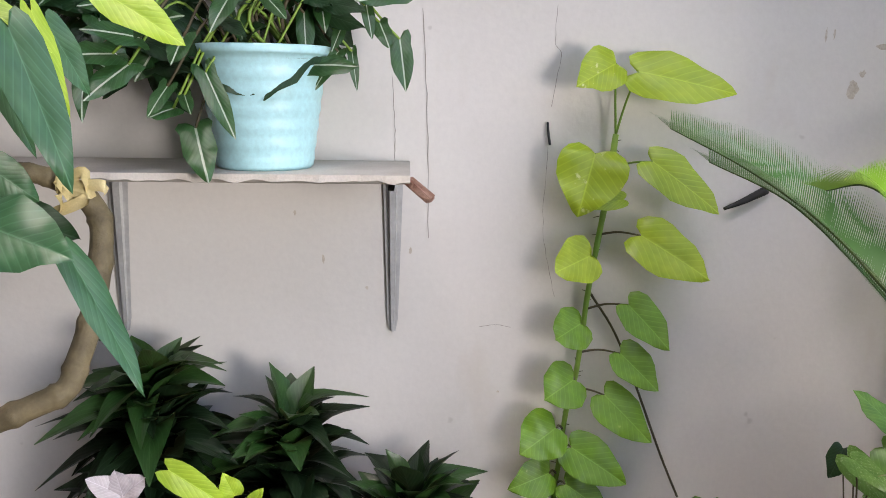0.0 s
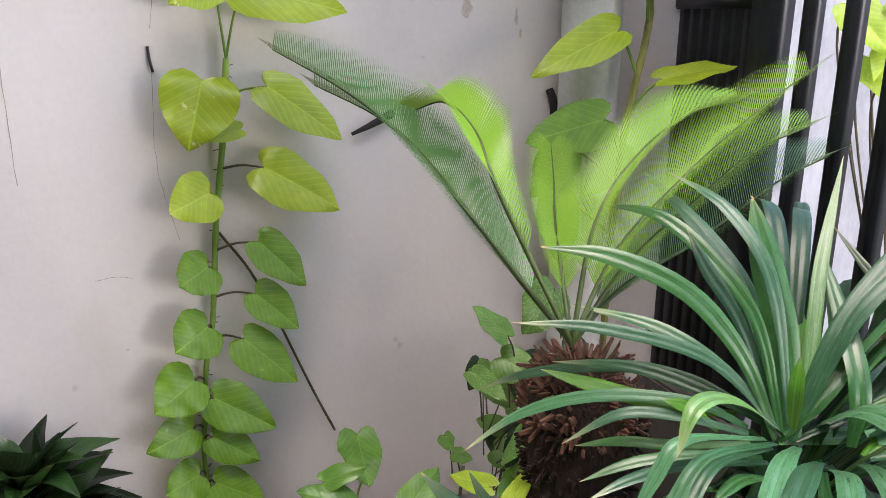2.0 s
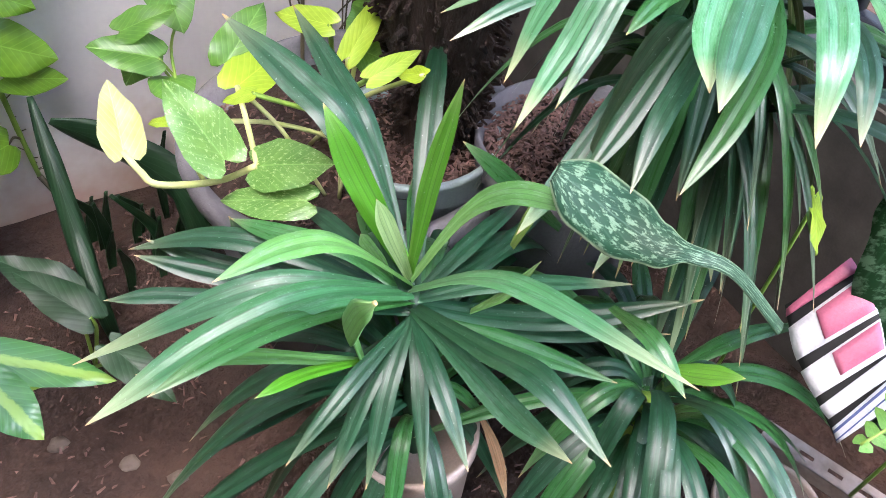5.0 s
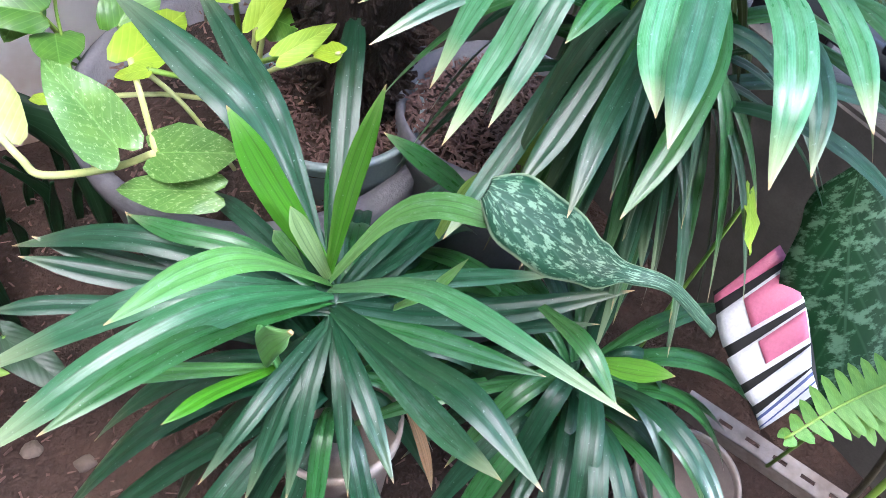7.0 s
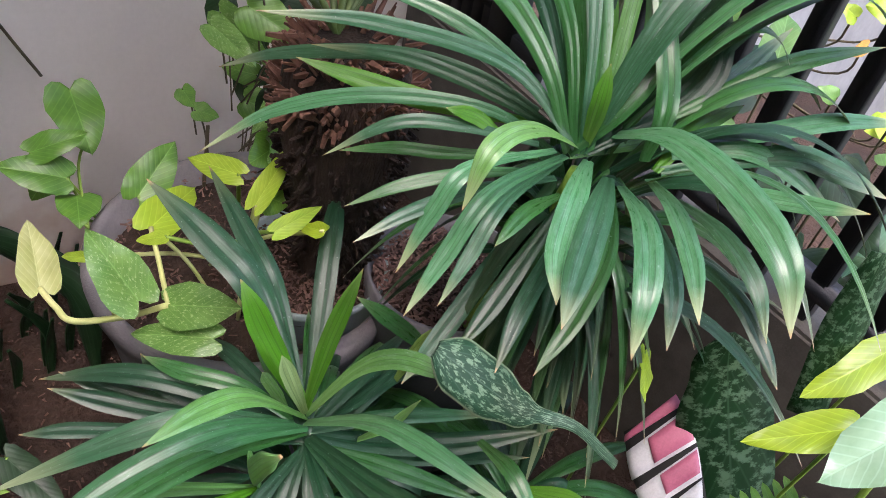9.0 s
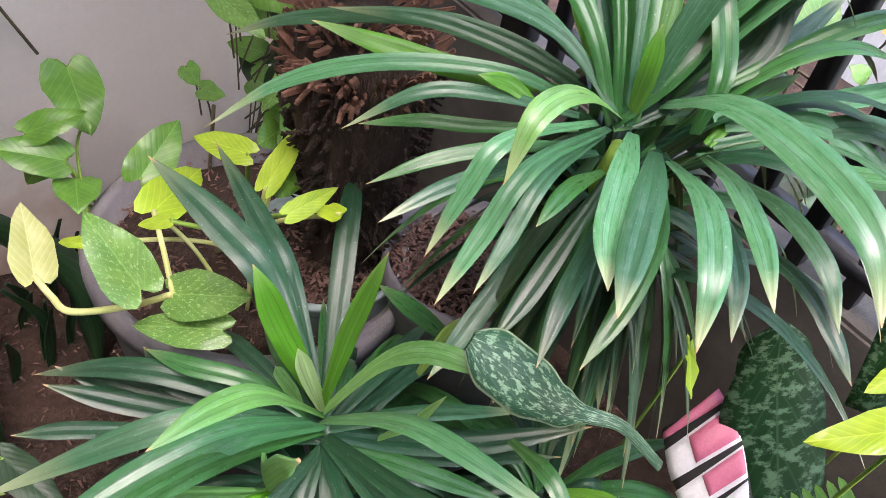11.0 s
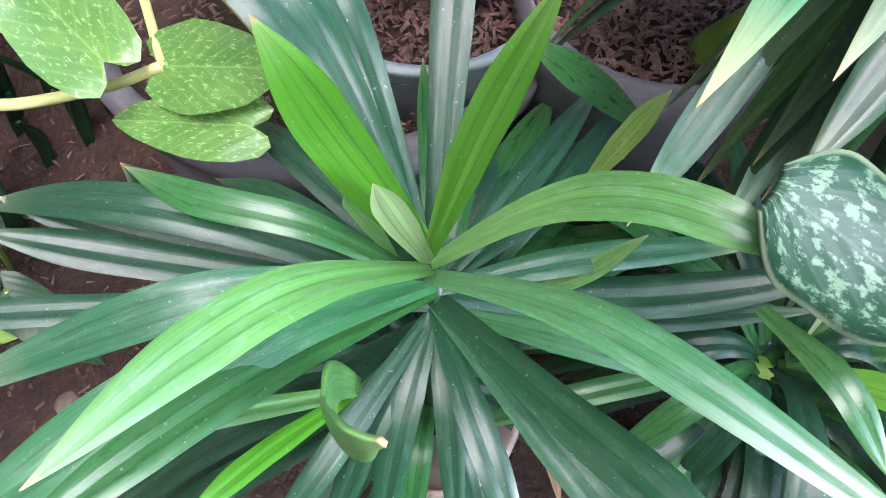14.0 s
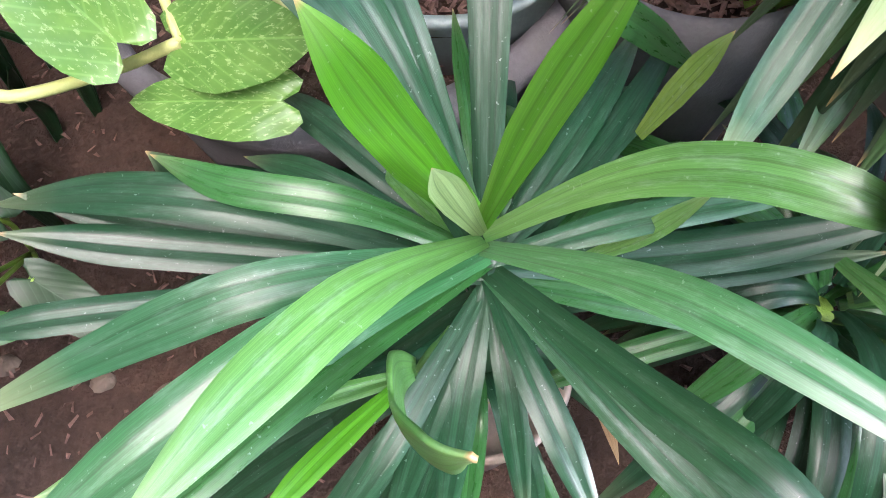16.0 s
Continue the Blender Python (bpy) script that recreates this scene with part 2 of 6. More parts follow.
STEMD = surface("brown_stem", (0.05, 0.04, 0.02), (0.12, 0.1, 0.05), 20, 0.7)
STEMY = surface("yellow_stem", (0.4, 0.45, 0.14), (0.6, 0.62, 0.28), 14, 0.5)
CANEM = surface("cane_bark", (0.07, 0.055, 0.028), (0.24, 0.19, 0.10), 18, 0.7, 0.5, 12)
SOIL = surface("soil", (0.022, 0.012, 0.008), (0.08, 0.043, 0.029), 5, 0.95, 1.0, 16, distance=0.012)
SCAR = surface("leaf_scar", (0.08, 0.036, 0.025), (0.28, 0.14, 0.095), 30, 0.9, 0.6, 8)
CHIP = surface("wood_chips", (0.07, 0.035, 0.028), (0.26, 0.15, 0.12), 30, 0.85, 0.6, 8)
FIBRE = surface("stump_fibre", (0.012, 0.007, 0.005), (0.07, 0.04, 0.028), 22, 0.95, 1.0, 10, distance=0.01, stretch=(1, 1, 0.25))
BLACKP = surface("black_plastic", (0.008, 0.008, 0.008), (0.022, 0.021, 0.02), 6, 0.75)
STEEL = surface("black_painted_steel", (0.009, 0.011, 0.015), (0.026, 0.029, 0.036), 9, 0.42, 0.25)
GALV = surface("galvanised_steel", (0.42, 0.42, 0.42), (0.62, 0.62, 0.61), 12, 0.42, 0.3, 10, 0.35)
RUSTY = surface("rusty_galvanised", (0.22, 0.17, 0.13), (0.42, 0.37, 0.33), 14, 0.6, 0.4, 8, 0.3)
BOARD = surface("shelf_board", (0.5, 0.46, 0.4), (0.66, 0.62, 0.56), 7, 0.75, 0.3)
BROKEN = surface("broken_board", (0.2, 0.08, 0.05), (0.5, 0.32, 0.24), 40, 0.95, 1.0, 6, distance=0.006)
AQUA = surface("aqua_plastic", (0.42, 0.72, 0.76), (0.48, 0.78, 0.82), 3, 0.42, 0.1)
GREYP = surface("grey_planter", (0.1, 0.095, 0.105), (0.21, 0.2, 0.21), 6, 0.8, 0.5)
GREENP = surface("grey_green_can", (0.2, 0.27, 0.26), (0.33, 0.4, 0.39), 8, 0.5)
CLOTH = surface("yellow_cloth", (0.5, 0.4, 0.16), (0.72, 0.6, 0.32), 12, 0.85)
WHITEP = surface("white_plastic_film", (0.55, 0.55, 0.57), (0.75, 0.75, 0.76), 9, 0.35)
PINKP = surface("pink_print", (0.45, 0.1, 0.18), (0.6, 0.18, 0.27), 9, 0.4)
NAVY = surface("blue_print", (0.05, 0.07, 0.2), (0.1, 0.13, 0.3), 9, 0.4)
TUBM = surface("dirty_tub", (0.1, 0.075, 0.065), (0.24, 0.2, 0.18), 10, 0.6, 0.3)
# concrete darkened to give the gloom below the fence
KERB = surface("darkened_concrete", (0.06, 0.055, 0.05), (0.15, 0.14, 0.12), 6, 0.9, 0.6)
BEIGE = surface("beige_plastic", (0.3, 0.24, 0.2), (0.46, 0.39, 0.34), 8, 0.6)
STONE = surface("stone", (0.09, 0.065, 0.05), (0.22, 0.17, 0.13), 16, 0.9, 0.8, 6, distance=0.006)
PIPEM = surface("pvc_pipe", (0.6, 0.62, 0.58), (0.72, 0.73, 0.69), 2.5, 0.4, 0.1)
OUTW = surface("outside_wall", (0.42, 0.42, 0.42), (0.64, 0.64, 0.63), 7.0, 0.9, 0.5, 12, stretch=(1, 1, 0.35))
# grey of the unseen walls and slabs, kept dark to cut bounced light
UNSEEN_GREY = surface("unseen_dull_grey", (0.2, 0.19, 0.18), (0.29, 0.28, 0.26), 2.0, 0.9)


def wall_paint():
    m, nt, b = material("cream_wall_paint")
    big = noisy(nt, 1.6)
    c = ramp(nt, big, [(0.3, (0.63, 0.60, 0.56)), (0.7, (0.72, 0.69, 0.65))])
    fine = noisy(nt, 90)
    c = mix(nt, c, ramp(nt, fine, [(0.3, (0.9, 0.9, 0.9)), (0.7, (1, 1, 1))]), 0.5, "MULTIPLY")
    spot = noisy(nt, 16, detail=2.0)
    c = mix(nt, c, (0.36, 0.33, 0.29), maths(nt, "MULTIPLY", ramp(nt, spot, [(0.745, (0, 0, 0)), (0.78, (1, 1, 1))]), 0.5))
    scuff = noisy(nt, 5.0, stretch=(1, 1, 0.4))
    c = mix(nt, c, (0.56, 0.5, 0.42), maths(nt, "MULTIPLY", ramp(nt, scuff, [(0.62, (0, 0, 0)), (0.72, (1, 1, 1))]), 0.35))
    tc = nt.nodes.new("ShaderNodeTexCoord")
    sp = nt.nodes.new("ShaderNodeSeparateXYZ")
    nt.links.new(tc.outputs["Object"], sp.inputs[0])
    splash = maths(nt, "SUBTRACT", maths(nt, "MULTIPLY", noisy(nt, 6.0), 0.42), sp.outputs[2])
    c = mix(nt, c, (0.42, 0.27, 0.19), maths(nt, "MULTIPLY", ramp(nt, splash, [(0.06, (0, 0, 0)), (0.2, (1, 1, 1))]), 0.8))
    nt.links.new(c, b.inputs["Base Color"])
    b.inputs["Roughness"].default_value = 0.62
    bump(nt, b, noisy(nt, 22), 0.25, 0.004)
    return m


WALL = wall_paint()


# ---------------------------------------------------------------- makers
def empty(name, at, label, category, group="", kind=""):
    ob = new(name)
    ob.location = at
    ob.empty_display_size = 0.05
    return tagged(ob, label, category, group, kind)


def part(name, bm, mat, parent=None, label="", smooth=True):
    me = bpy.data.meshes.new(name)
    bm.to_mesh(me)
    bm.free()
    for p in me.polygons:
        p.use_smooth = smooth
    me.materials.append(mat)
    ob = new(name, me)
    if parent:
        own(ob, parent)
    return tagged(ob, label)


def own(ob, parent):
    ob.parent = parent
    at, up = Vector(parent.location), parent.parent
    while up:
        at, up = at + up.location, up.parent
    ob.matrix_parent_inverse = Matrix.Translation(-at)


def box(x0, x1, y0, y1, z0, z1, bevel=0.003, bm=None):
    bm = bm or bmesh.new()
    r = bmesh.ops.create_cube(bm, size=1)
    for v in r["verts"]:
        v.co = Vector(((x0, x1)[v.co.x > 0], (y0, y1)[v.co.y > 0], (z0, z1)[v.co.z > 0]))
    if bevel:
        es = list({e for v in r["verts"] for e in v.link_edges})
        bmesh.ops.bevel(bm, geom=es, offset=bevel, segments=2, affect="EDGES")
    return bm


def spline(points, n):
    """A smooth line through the points."""
    p = [Vector(q) for q in points]
    p = [2 * p[0] - p[1]] + p + [2 * p[-1] - p[-2]]
    out = []
    for i in range(1, len(p) - 2):
        for k in range(n):
            t = k / n
            out.append(0.5 * (2 * p[i] + (p[i + 1] - p[i - 1]) * t + (2 * p[i - 1] - 5 * p[i] + 4 * p[i + 1] - p[i + 2]) * t * t + (3 * p[i] - p[i - 1] - 3 * p[i + 1] + p[i + 2]) * t ** 3))
    return out + [p[-2]]


def tube(points, radius, sides=8, bm=None, taper=None, n=6):
    bm = bm or bmesh.new()
    line = spline(points, n)
    rings = []
    for i, c in enumerate(line):
        t = (line[min(i + 1, len(line) - 1)] - line[max(i - 1, 0)]).normalized()
        a = t.cross(Vector((0.31, 0.77, 0.55))).normalized()
        b = t.cross(a)
        f = i / (len(line) - 1)
        r = radius * (taper(f) if taper else 1)
        rings.append([bm.verts.new(c + r * (math.cos(2 * math.pi * k / sides) * a + math.sin(2 * math.pi * k / sides) * b)) for k in range(sides)])
    for u, v in zip(rings, rings[1:]):
        for k in range(sides):
            bm.faces.new((u[k], u[(k + 1) % sides], v[(k + 1) % sides], v[k]))
    bm.faces.new(rings[0][::-1])
    bm.faces.new(rings[-1])
    return bm


def lathe(profile, at, sides=40, wobble=0.0, bm=None):
    """A turned shape: profile of (radius, height), open where it does not reach the axis."""
    bm = bm or bmesh.new()
    rings = []
    for r, z in profile:
        ring = []
        for k in range(sides):
            a = 2 * math.pi * k / sides
            q = r * (1 + wobble * noise.noise(Vector((math.cos(a) * 1.5, math.sin(a) * 1.5, z * 9))))
            ring.append(bm.verts.new((at[0] + q * math.cos(a), at[1] + q * math.sin(a), at[2] + z)))
        rings.append(ring)
    for u, v in zip(rings, rings[1:]):
        for k in range(sides):
            bm.faces.new((u[k], u[(k + 1) % sides], v[(k + 1) % sides], v[k]))
    return bm


def sheet(bm, rows, uvs):
    """Faces and UVs over a grid of points."""
    layer = bm.loops.layers.uv.verify()
    vs = [[bm.verts.new(p) for p in row] for row in rows]
    for i in range(len(vs) - 1):
        for k in range(len(vs[0]) - 1):
            f = bm.faces.new((vs[i][k], vs[i][k + 1], vs[i + 1][k + 1], vs[i + 1][k]))
            for loop, (a, b) in zip(f.loops, ((i, k), (i, k + 1), (i + 1, k + 1), (i + 1, k))):
                loop[layer].uv = uvs[a][b]
    return bm


ACROSS = (-1.0, -0.70, -0.47, -0.37, -0.05, 0.05, 0.37, 0.47, 0.70, 1.0)


def strap_rows(line, width, profile, keel, wave=0.0, side=None, seed=0.0):
    rows, uvs = [], []
    n = len(line) - 1
    for i, c in enumerate(line):
        f = i / n
        t = (line[min(i + 1, n)] - line[max(i - 1, 0)]).normalized()
        s = side.normalized() if side else t.cross(Vector((0, 0, 1))).normalized()
        s = (s - t * s.dot(t)).normalized()
        up = s.cross(t)
        w = width / 2 * profile(f)
        rows.append([c + s * (w * u) + up * (w * (keel(abs(u)) + wave * math.sin(f * 9 + seed + u * 2) * abs(u))) for u in ACROSS])
        uvs.append([(0.5 + u / 2, f) for u in ACROSS])
    return rows, uvs


def pandan_profile(f):
    return (0.45 + 0.55 * min(1, f / 0.4)) * (1 if f < 0.62 else max(0.02, 1 - ((f - 0.62) / 0.38) ** 1.7))


def pandan_keel(u):
    return 0.1 * math.sin(math.pi * (u - 0.05) / 0.9) + 0.03


LEAF_OWNER = [None]
seed_counter = [0]


def blade(base, mid, tip, width, mat):
    """One strap leaf from the crown, over the middle of its arch, to its tip."""
    b, m, t = Vector(base), Vector(mid), Vector(tip)
    c = 2 * m - (b + t) / 2
    line = [b * (1 - f) ** 2 + c * 2 * f * (1 - f) + t * f * f for f in [i / 16 for i in range(17)]]
    flat = Vector((t.x - b.x, t.y - b.y, 0))
    if flat.length < 0.03:
        flat = Vector((0.3, -1, 0))
    side = flat.cross(Vector((0, 0, 1))).normalized()
    seed_counter[0] += 1
    side = (side + Vector((0, 0, 0.25 * math.sin(seed_counter[0] * 2.4)))).normalized()
    rows, uvs = strap_rows(line, width, pandan_profile, pandan_keel, 0.06, side, seed_counter[0])
    return part("leaf", sheet(bmesh.new(), rows, uvs), mat, LEAF_OWNER[0])


def strap(points, width, mat, side):
    """One strap leaf that runs through the points, from the crown to its tip; side: the way across its blade."""
    line = spline(points, 18 // (len(points) - 1) + 1)
    seed_counter[0] += 1
    across = (Vector(side) + Vector((0, 0, 0.12 * math.sin(seed_counter[0] * 2.4)))).normalized()
    rows, uvs = strap_rows(line, width, pandan_profile, pandan_keel, 0.06, across, seed_counter[0])
    return part("leaf", sheet(bmesh.new(), rows, uvs), mat, LEAF_OWNER[0])


HEART = ((0.0, 0.0), (0.12, -0.10), (0.26, -0.13), (0.4, -0.05), (0.48, 0.10), (0.5, 0.26), (0.46, 0.44), (0.37, 0.62), (0.24, 0.79), (0.1, 0.93), (0.0, 1.0))
ARROW = ((0.0, 0.0), (0.2, -0.16), (0.4, -0.18), (0.5, -0.05), (0.42, 0.1), (0.45, 0.28), (0.46, 0.45), (0.38, 0.62), (0.25, 0.78), (0.1, 0.92), (0.0, 1.0))


def heart(base, tip, width, mat, facing=(0, -1, 0.4), arrow=False, fold=0.22, droop=0.12):
    """A heart-shaped leaf from its notch to its tip, its upper side towards facing."""
    b, t = Vector(base), Vector(tip)
    axis = t - b
    long = axis.length
    axis.normalize()
    seed_counter[0] += 1
    rnd = random.Random(seed_counter[0])
    side = axis.cross(Vector(facing)).normalized()
    up = side.cross(axis)
    fold = fold * rnd.uniform(0.6, 1.5)
    rows, uvs = [], []
    lean = rnd.uniform(-0.06, 0.06)
    for u in (-1, -0.8, -0.55, -0.3, -0.1, 0, 0.1, 0.3, 0.55, 0.8, 1):
        row, uvr = [], []
        for k, (hx, hy) in enumerate(ARROW if arrow else HEART):
            a = abs(u)
            hx2, spine = hx * width, max(0.0, hy) * long
            y = spine * (1 - a) + hy * long * a if hy < 0 else hy * long + 0.0
            x = hx2 * u * (1 + lean * (1 if u > 0 else -1))
            v = y / long
            z = fold * abs(x) - droop * long * max(0, v) ** 2 * 0.8 + droop * long * 0.25 * v - 0.18 * abs(x) * a + 0.006 * math.sin(v * 11 + seed_counter[0]) * a * (width / 0.08)
            row.append(b + axis * y + side * x + up * z)
            uvr.append((0.5 + u * hx, v))
        rows.append(row)
        uvs.append(uvr)
    return part("leaf", sheet(bmesh.new(), rows, uvs), mat, LEAF_OWNER[0])


def lance_rows(length, width, curl, n=7):
    """A short pointed leaf that grows along +y and curls back."""
    line = [Vector((0, length * f * (1 - 0.15 * curl * f), -curl * length * f * f * 0.5)) for f in [i / n for i in range(n + 1)]]
    return strap_rows(line, width, lambda f: max(0.03, math.sin(math.pi * (0.1 + 0.9 * f) ** 0.8)), lambda u: 0.35 * u, 0.1, Vector((1, 0, 0)))


# ---------------------------------------------------------------- the setting
def ground_height(x, y):
    return 0.03 * noise.noise(Vector((x * 2.2, y * 2.2, 0.3))) + 0.012 * noise.noise(Vector((x * 9, y * 9, 1.3)))


def build_ground():
    bm = bmesh.new()
    xs = [-30, -10, -4, -2] + [-1.2 + 0.03 * i for i in range(90)] + [2, 4, 10, 30]
    ys = [-30, -10, -4, -2] + [-0.5 + 0.03 * i for i in range(69)] + [2, 4, 10, 30]
    vs = [[bm.verts.new((x, y, ground_height(x, y) if abs(x) < 2.5 and abs(y) < 2.5 else 0)) for y in ys] for x in xs]
    for i in range(len(xs) - 1):
        for k in range(len(ys) - 1):
            bm.faces.new((vs[i][k], vs[i + 1][k], vs[i + 1][k + 1], vs[i][k + 1]))
    return tagged(part("ground", bm, SOIL), "bare reddish brown garden soil with litter", "soil", kind="structure")


ground = build_ground()
wall = tagged(part("wall_north", box(-3.2, 1.50, 1.556, 1.72, -0.3, 2.7, 0), WALL, smooth=False), "cream painted plaster wall with scuffs and hairline cracks", "wall", kind="structure")
# west and south walls are added out of view to enclose the yard
tagged(part("unseen_wall_west", box(-3.4, -3.2, -3.0, 1.72, -0.3, 2.7, 0), UNSEEN_GREY, smooth=False), "plain grey wall added out of view to close the yard", "wall", kind="structure")
tagged(part("unseen_wall_south", box(-3.4, 1.2, -3.2, -3.0, -0.3, 2.7, 0), UNSEEN_GREY, smooth=False), "plain grey wall added out of view to close the yard", "wall", kind="structure")
tagged(part("wall_outside", box(2.9, 3.1, -0.2, 6.0, -0.3, 1.55, 0), OUTW, smooth=False), "weathered whitewashed wall beyond the fence", "wall", kind="structure")

# unseen slab added overhead to block sky light from the left
tagged(part("roof", box(-3.4, -0.6, -3.2, 1.72, 2.72, 2.84, 0), UNSEEN_GREY, smooth=False), "plain grey slab added out of view to shade the yard", "roof", kind="structure")

# two more unseen slabs: one keeps skylight off the wall, one narrows the opening
tagged(part("wall_shade_slab", box(-0.598, 1.62, 0.86, 1.72, 2.28, 2.36, 0), UNSEEN_GREY, smooth=False), "plain grey slab added out of view to shade the wall", "roof", kind="structure")
tagged(part("front_shade_slab", box(-0.598, 1.5, -3.2, -0.45, 2.72, 2.84, 0), UNSEEN_GREY, smooth=False), "plain grey slab added out of view to narrow the open sky", "roof", kind="structure")

# drain pipe in the corner
pipe = empty("drain_pipe", (1.215, 1.492, 0), "pale plastic drain pipe fixed in the corner", "pipe")
part("pipe_run", lathe([(0.056, 0.0), (0.056, 2.6)], (1.215, 1.492, 0), 36), PIPEM, pipe)
part("pipe_collar", lathe([(0.056, 0), (0.064, 0.004), (0.064, 0.07), (0.056, 0.074)], (1.215, 1.492, 1.62), 36), PIPEM, pipe)

# fence of black bars along the open side
fence = empty("metal_fence", (1.45, 1.2, 0), "black painted steel bar fence with a slatted end panel", "fence")
# added wall that fills the dark gap below the bars
kerb = tagged(part("added_kerb_wall", box(1.42, 1.52, -1.2, 1.556, -0.1, 0.46, 0.006), KERB, smooth=False), "low kerb wall added under the fence, coloured dark for the gloom there", "wall", kind="structure")
part("post", box(1.435, 1.475, 1.262, 1.328, 0.46, 2.3), STEEL, fence)
for i in range(7):
    y0 = 1.335 + i * 0.031
    part("slat", box(1.452, 1.468, y0, y0 + 0.029, 0.47, 2.2, 0.002), STEEL, fence)
part("rail", box(1.440, 1.452, 1.330, 1.552, 1.238, 1.262), STEEL, fence)
part("rail", box(1.440, 1.452, 1.330, 1.552, 0.54, 0.565), STEEL, fence)
bars = [1.20 - 0.0865 * i for i in range(15)]
first = None
for y in bars:
    if first is None:
        first = part("bar", box(1.44, 1.466, y - 0.013, y + 0.013, 0.46, 2.25, 0.002), STEEL, fence)
        y_first = y
    else:
        b = first.copy()
        scene.collection.objects.link(b)
        b.location.y = y - y_first
part("rail", box(1.437, 1.469, -0.05, 1.262, 2.25, 2.285), STEEL, fence)
part("rail", box(1.437, 1.469, -0.05, 1.262, 0.50, 0.53), STEEL, fence)
latch = part("latch", box(1.415, 1.437, 1.30, 1.34, 1.262, 1.312), STEEL, fence)
part("latch_bolt", tube([(1.412, 1.28, 1.29), (1.412, 1.36, 1.29)], 0.005), STEEL, fence)

# ---------------------------------------------------------------- shelf
shelf = empty("wall_shelf", (-0.1, 1.45, 1.08), "worn pale board shelf with a ragged broken edge", "shelf")


def shelf_board():
    bm = bmesh.new()
    rnd = random.Random(4)
    xs = [-0.612 + 0.0125 * i for i in range(65)]
    rows = []
    for x in xs:
        front = 1.318 + 0.004 * noise.noise(Vector((x * 30, 0, 0)))
        low = 1.0855 + 0.006 * noise.noise(Vector((x * 34, 3, 0))) + 0.002 * noise.noise(Vector((x * 120, 5, 0)))
        rows.append([bm.verts.new(p) for p in ((x, 1.553, 1.080), (x, 1.553, 1.096), (x, front, 1.096), (x, front - 0.001, low), (x, front + 0.02, 1.080))])
    for a, b in zip(rows, rows[1:]):
        for k in range(5):
            bm.faces.new((a[k], b[k], b[(k + 1) % 5], a[(k + 1) % 5]))
    bm.faces.new(rows[0])
    bm.faces.new(rows[-1][::-1])
    return bm


part("board", shelf_board(), BOARD, shelf, smooth=False)
chunk = box(0.0, 0.05, -0.012, 0.012, -0.006, 0.006, 0.002)
for v in chunk.verts:
    v.co += Vector((0, 0, 0.003 * noise.noise(v.co * 200)))
bmesh.ops.transform(chunk, matrix=pose(0.184, 1.345, 1.087, 0, 38, -20), verts=chunk.verts)
part("broken_end", chunk, BROKEN, shelf, "reddish torn fibreboard splinter", smooth=False)


def bracket(x):
    th = empty("shelf_bracket", (x, 1.55, 1.06), "pressed grey steel shelf bracket screwed to the wall", "bracket", "shelf brackets")
    bm = bmesh.new()
    prof = ((-1, 0), (-0.45, 0), (-0.35, 1), (0.35, 1), (0.45, 0), (1, 0))
    rows = []
    for i in range(13):
        f = i / 12
        half = 0.0185 * (1 - f) + 0.009 * f
        z = 1.076 - 0.298 * f
        if f == 1:
            half *= 0.6
        rows.append([bm.verts.new((x + half * u, 1.553 - 0.003 - 0.012 * d * (1 - 0.6 * f), z)) for u, d in prof])
    for a, b in zip(rows, rows[1:]):
        for k in range(5):
            bm.faces.new((a[k], a[k + 1], b[k + 1], b[k]))
    part("wall_leg", bm, GALV, th, smooth=False)
    bm = bmesh.new()
    rows = [[bm.verts.new((x + (0.0185 - 0.004 * f) * u, 1.55 - 0.2 * f, 1.078 - 0.010 * d)) for u, d in prof] for f in [k / 6 for k in range(7)]]
    for a, b in zip(rows, rows[1:]):
        for k in range(5):
            bm.faces.new((a[k], a[k + 1], b[k + 1], b[k]))
    part("shelf_leg", bm, GALV, th, smooth=False)
    part("screw", lathe([(0.0055, 0), (0.004, 0.003), (0.0005, 0.004)], (0, 0, 0), 12), STEEL, th).matrix_world = pose(x, 1.548, 0.790, 90, 0, 0)
    return th


bracket(0.158)
bracket(-0.332)

# ---------------------------------------------------------------- pot on the shelf with a white-veined climber
POT = (-0.049, 1.43, 1.096)
pot = empty("flower_pot", POT, "pale aqua ribbed plastic flower pot on the shelf", "pot")
prof = [(0.0, 0.0), (0.074, 0.0), (0.078, 0.004)]
for i in range(25):
    f = i / 24
    prof.append((0.078 + 0.024 * f + 0.0010 * math.sin(f * 40), 0.006 + 0.172 * f))
prof += [(0.1065, 0.179), (0.108, 0.182), (0.108, 0.192), (0.105, 0.193), (0.100, 0.17)]
part("pot_body", lathe(prof, POT, 56), AQUA, pot)
part("pot_soil", lathe([(0.101, 0.172), (0.06, 0.178), (0.0005, 0.181)], POT, 30, 0.05), SOIL, pot, "dark potting soil")

syng = []
climber_pot = empty("potted_climber", (POT[0], POT[1], POT[2] + 0.17), "trailing dark green climber with white-veined leaves in the aqua pot", "plant")
LEAF_OWNER[0] = climber_pot
syng.append(heart((-0.135, 1.331, 1.163), (-0.107, 1.277, 1.090), 0.056, SYNG, (0.1, -0.9, 0.4), arrow=True))
syng.append(heart((-0.118, 1.338, 1.245), (-0.068, 1.291, 1.152), 0.036, SYNG, (0.1, -0.9, 0.4), arrow=True))
syng.append(heart((-0.165, 1.326, 1.192), (-0.185, 1.270, 1.182), 0.032, SYNG, (0.1, -0.9, 0.4), arrow=True))
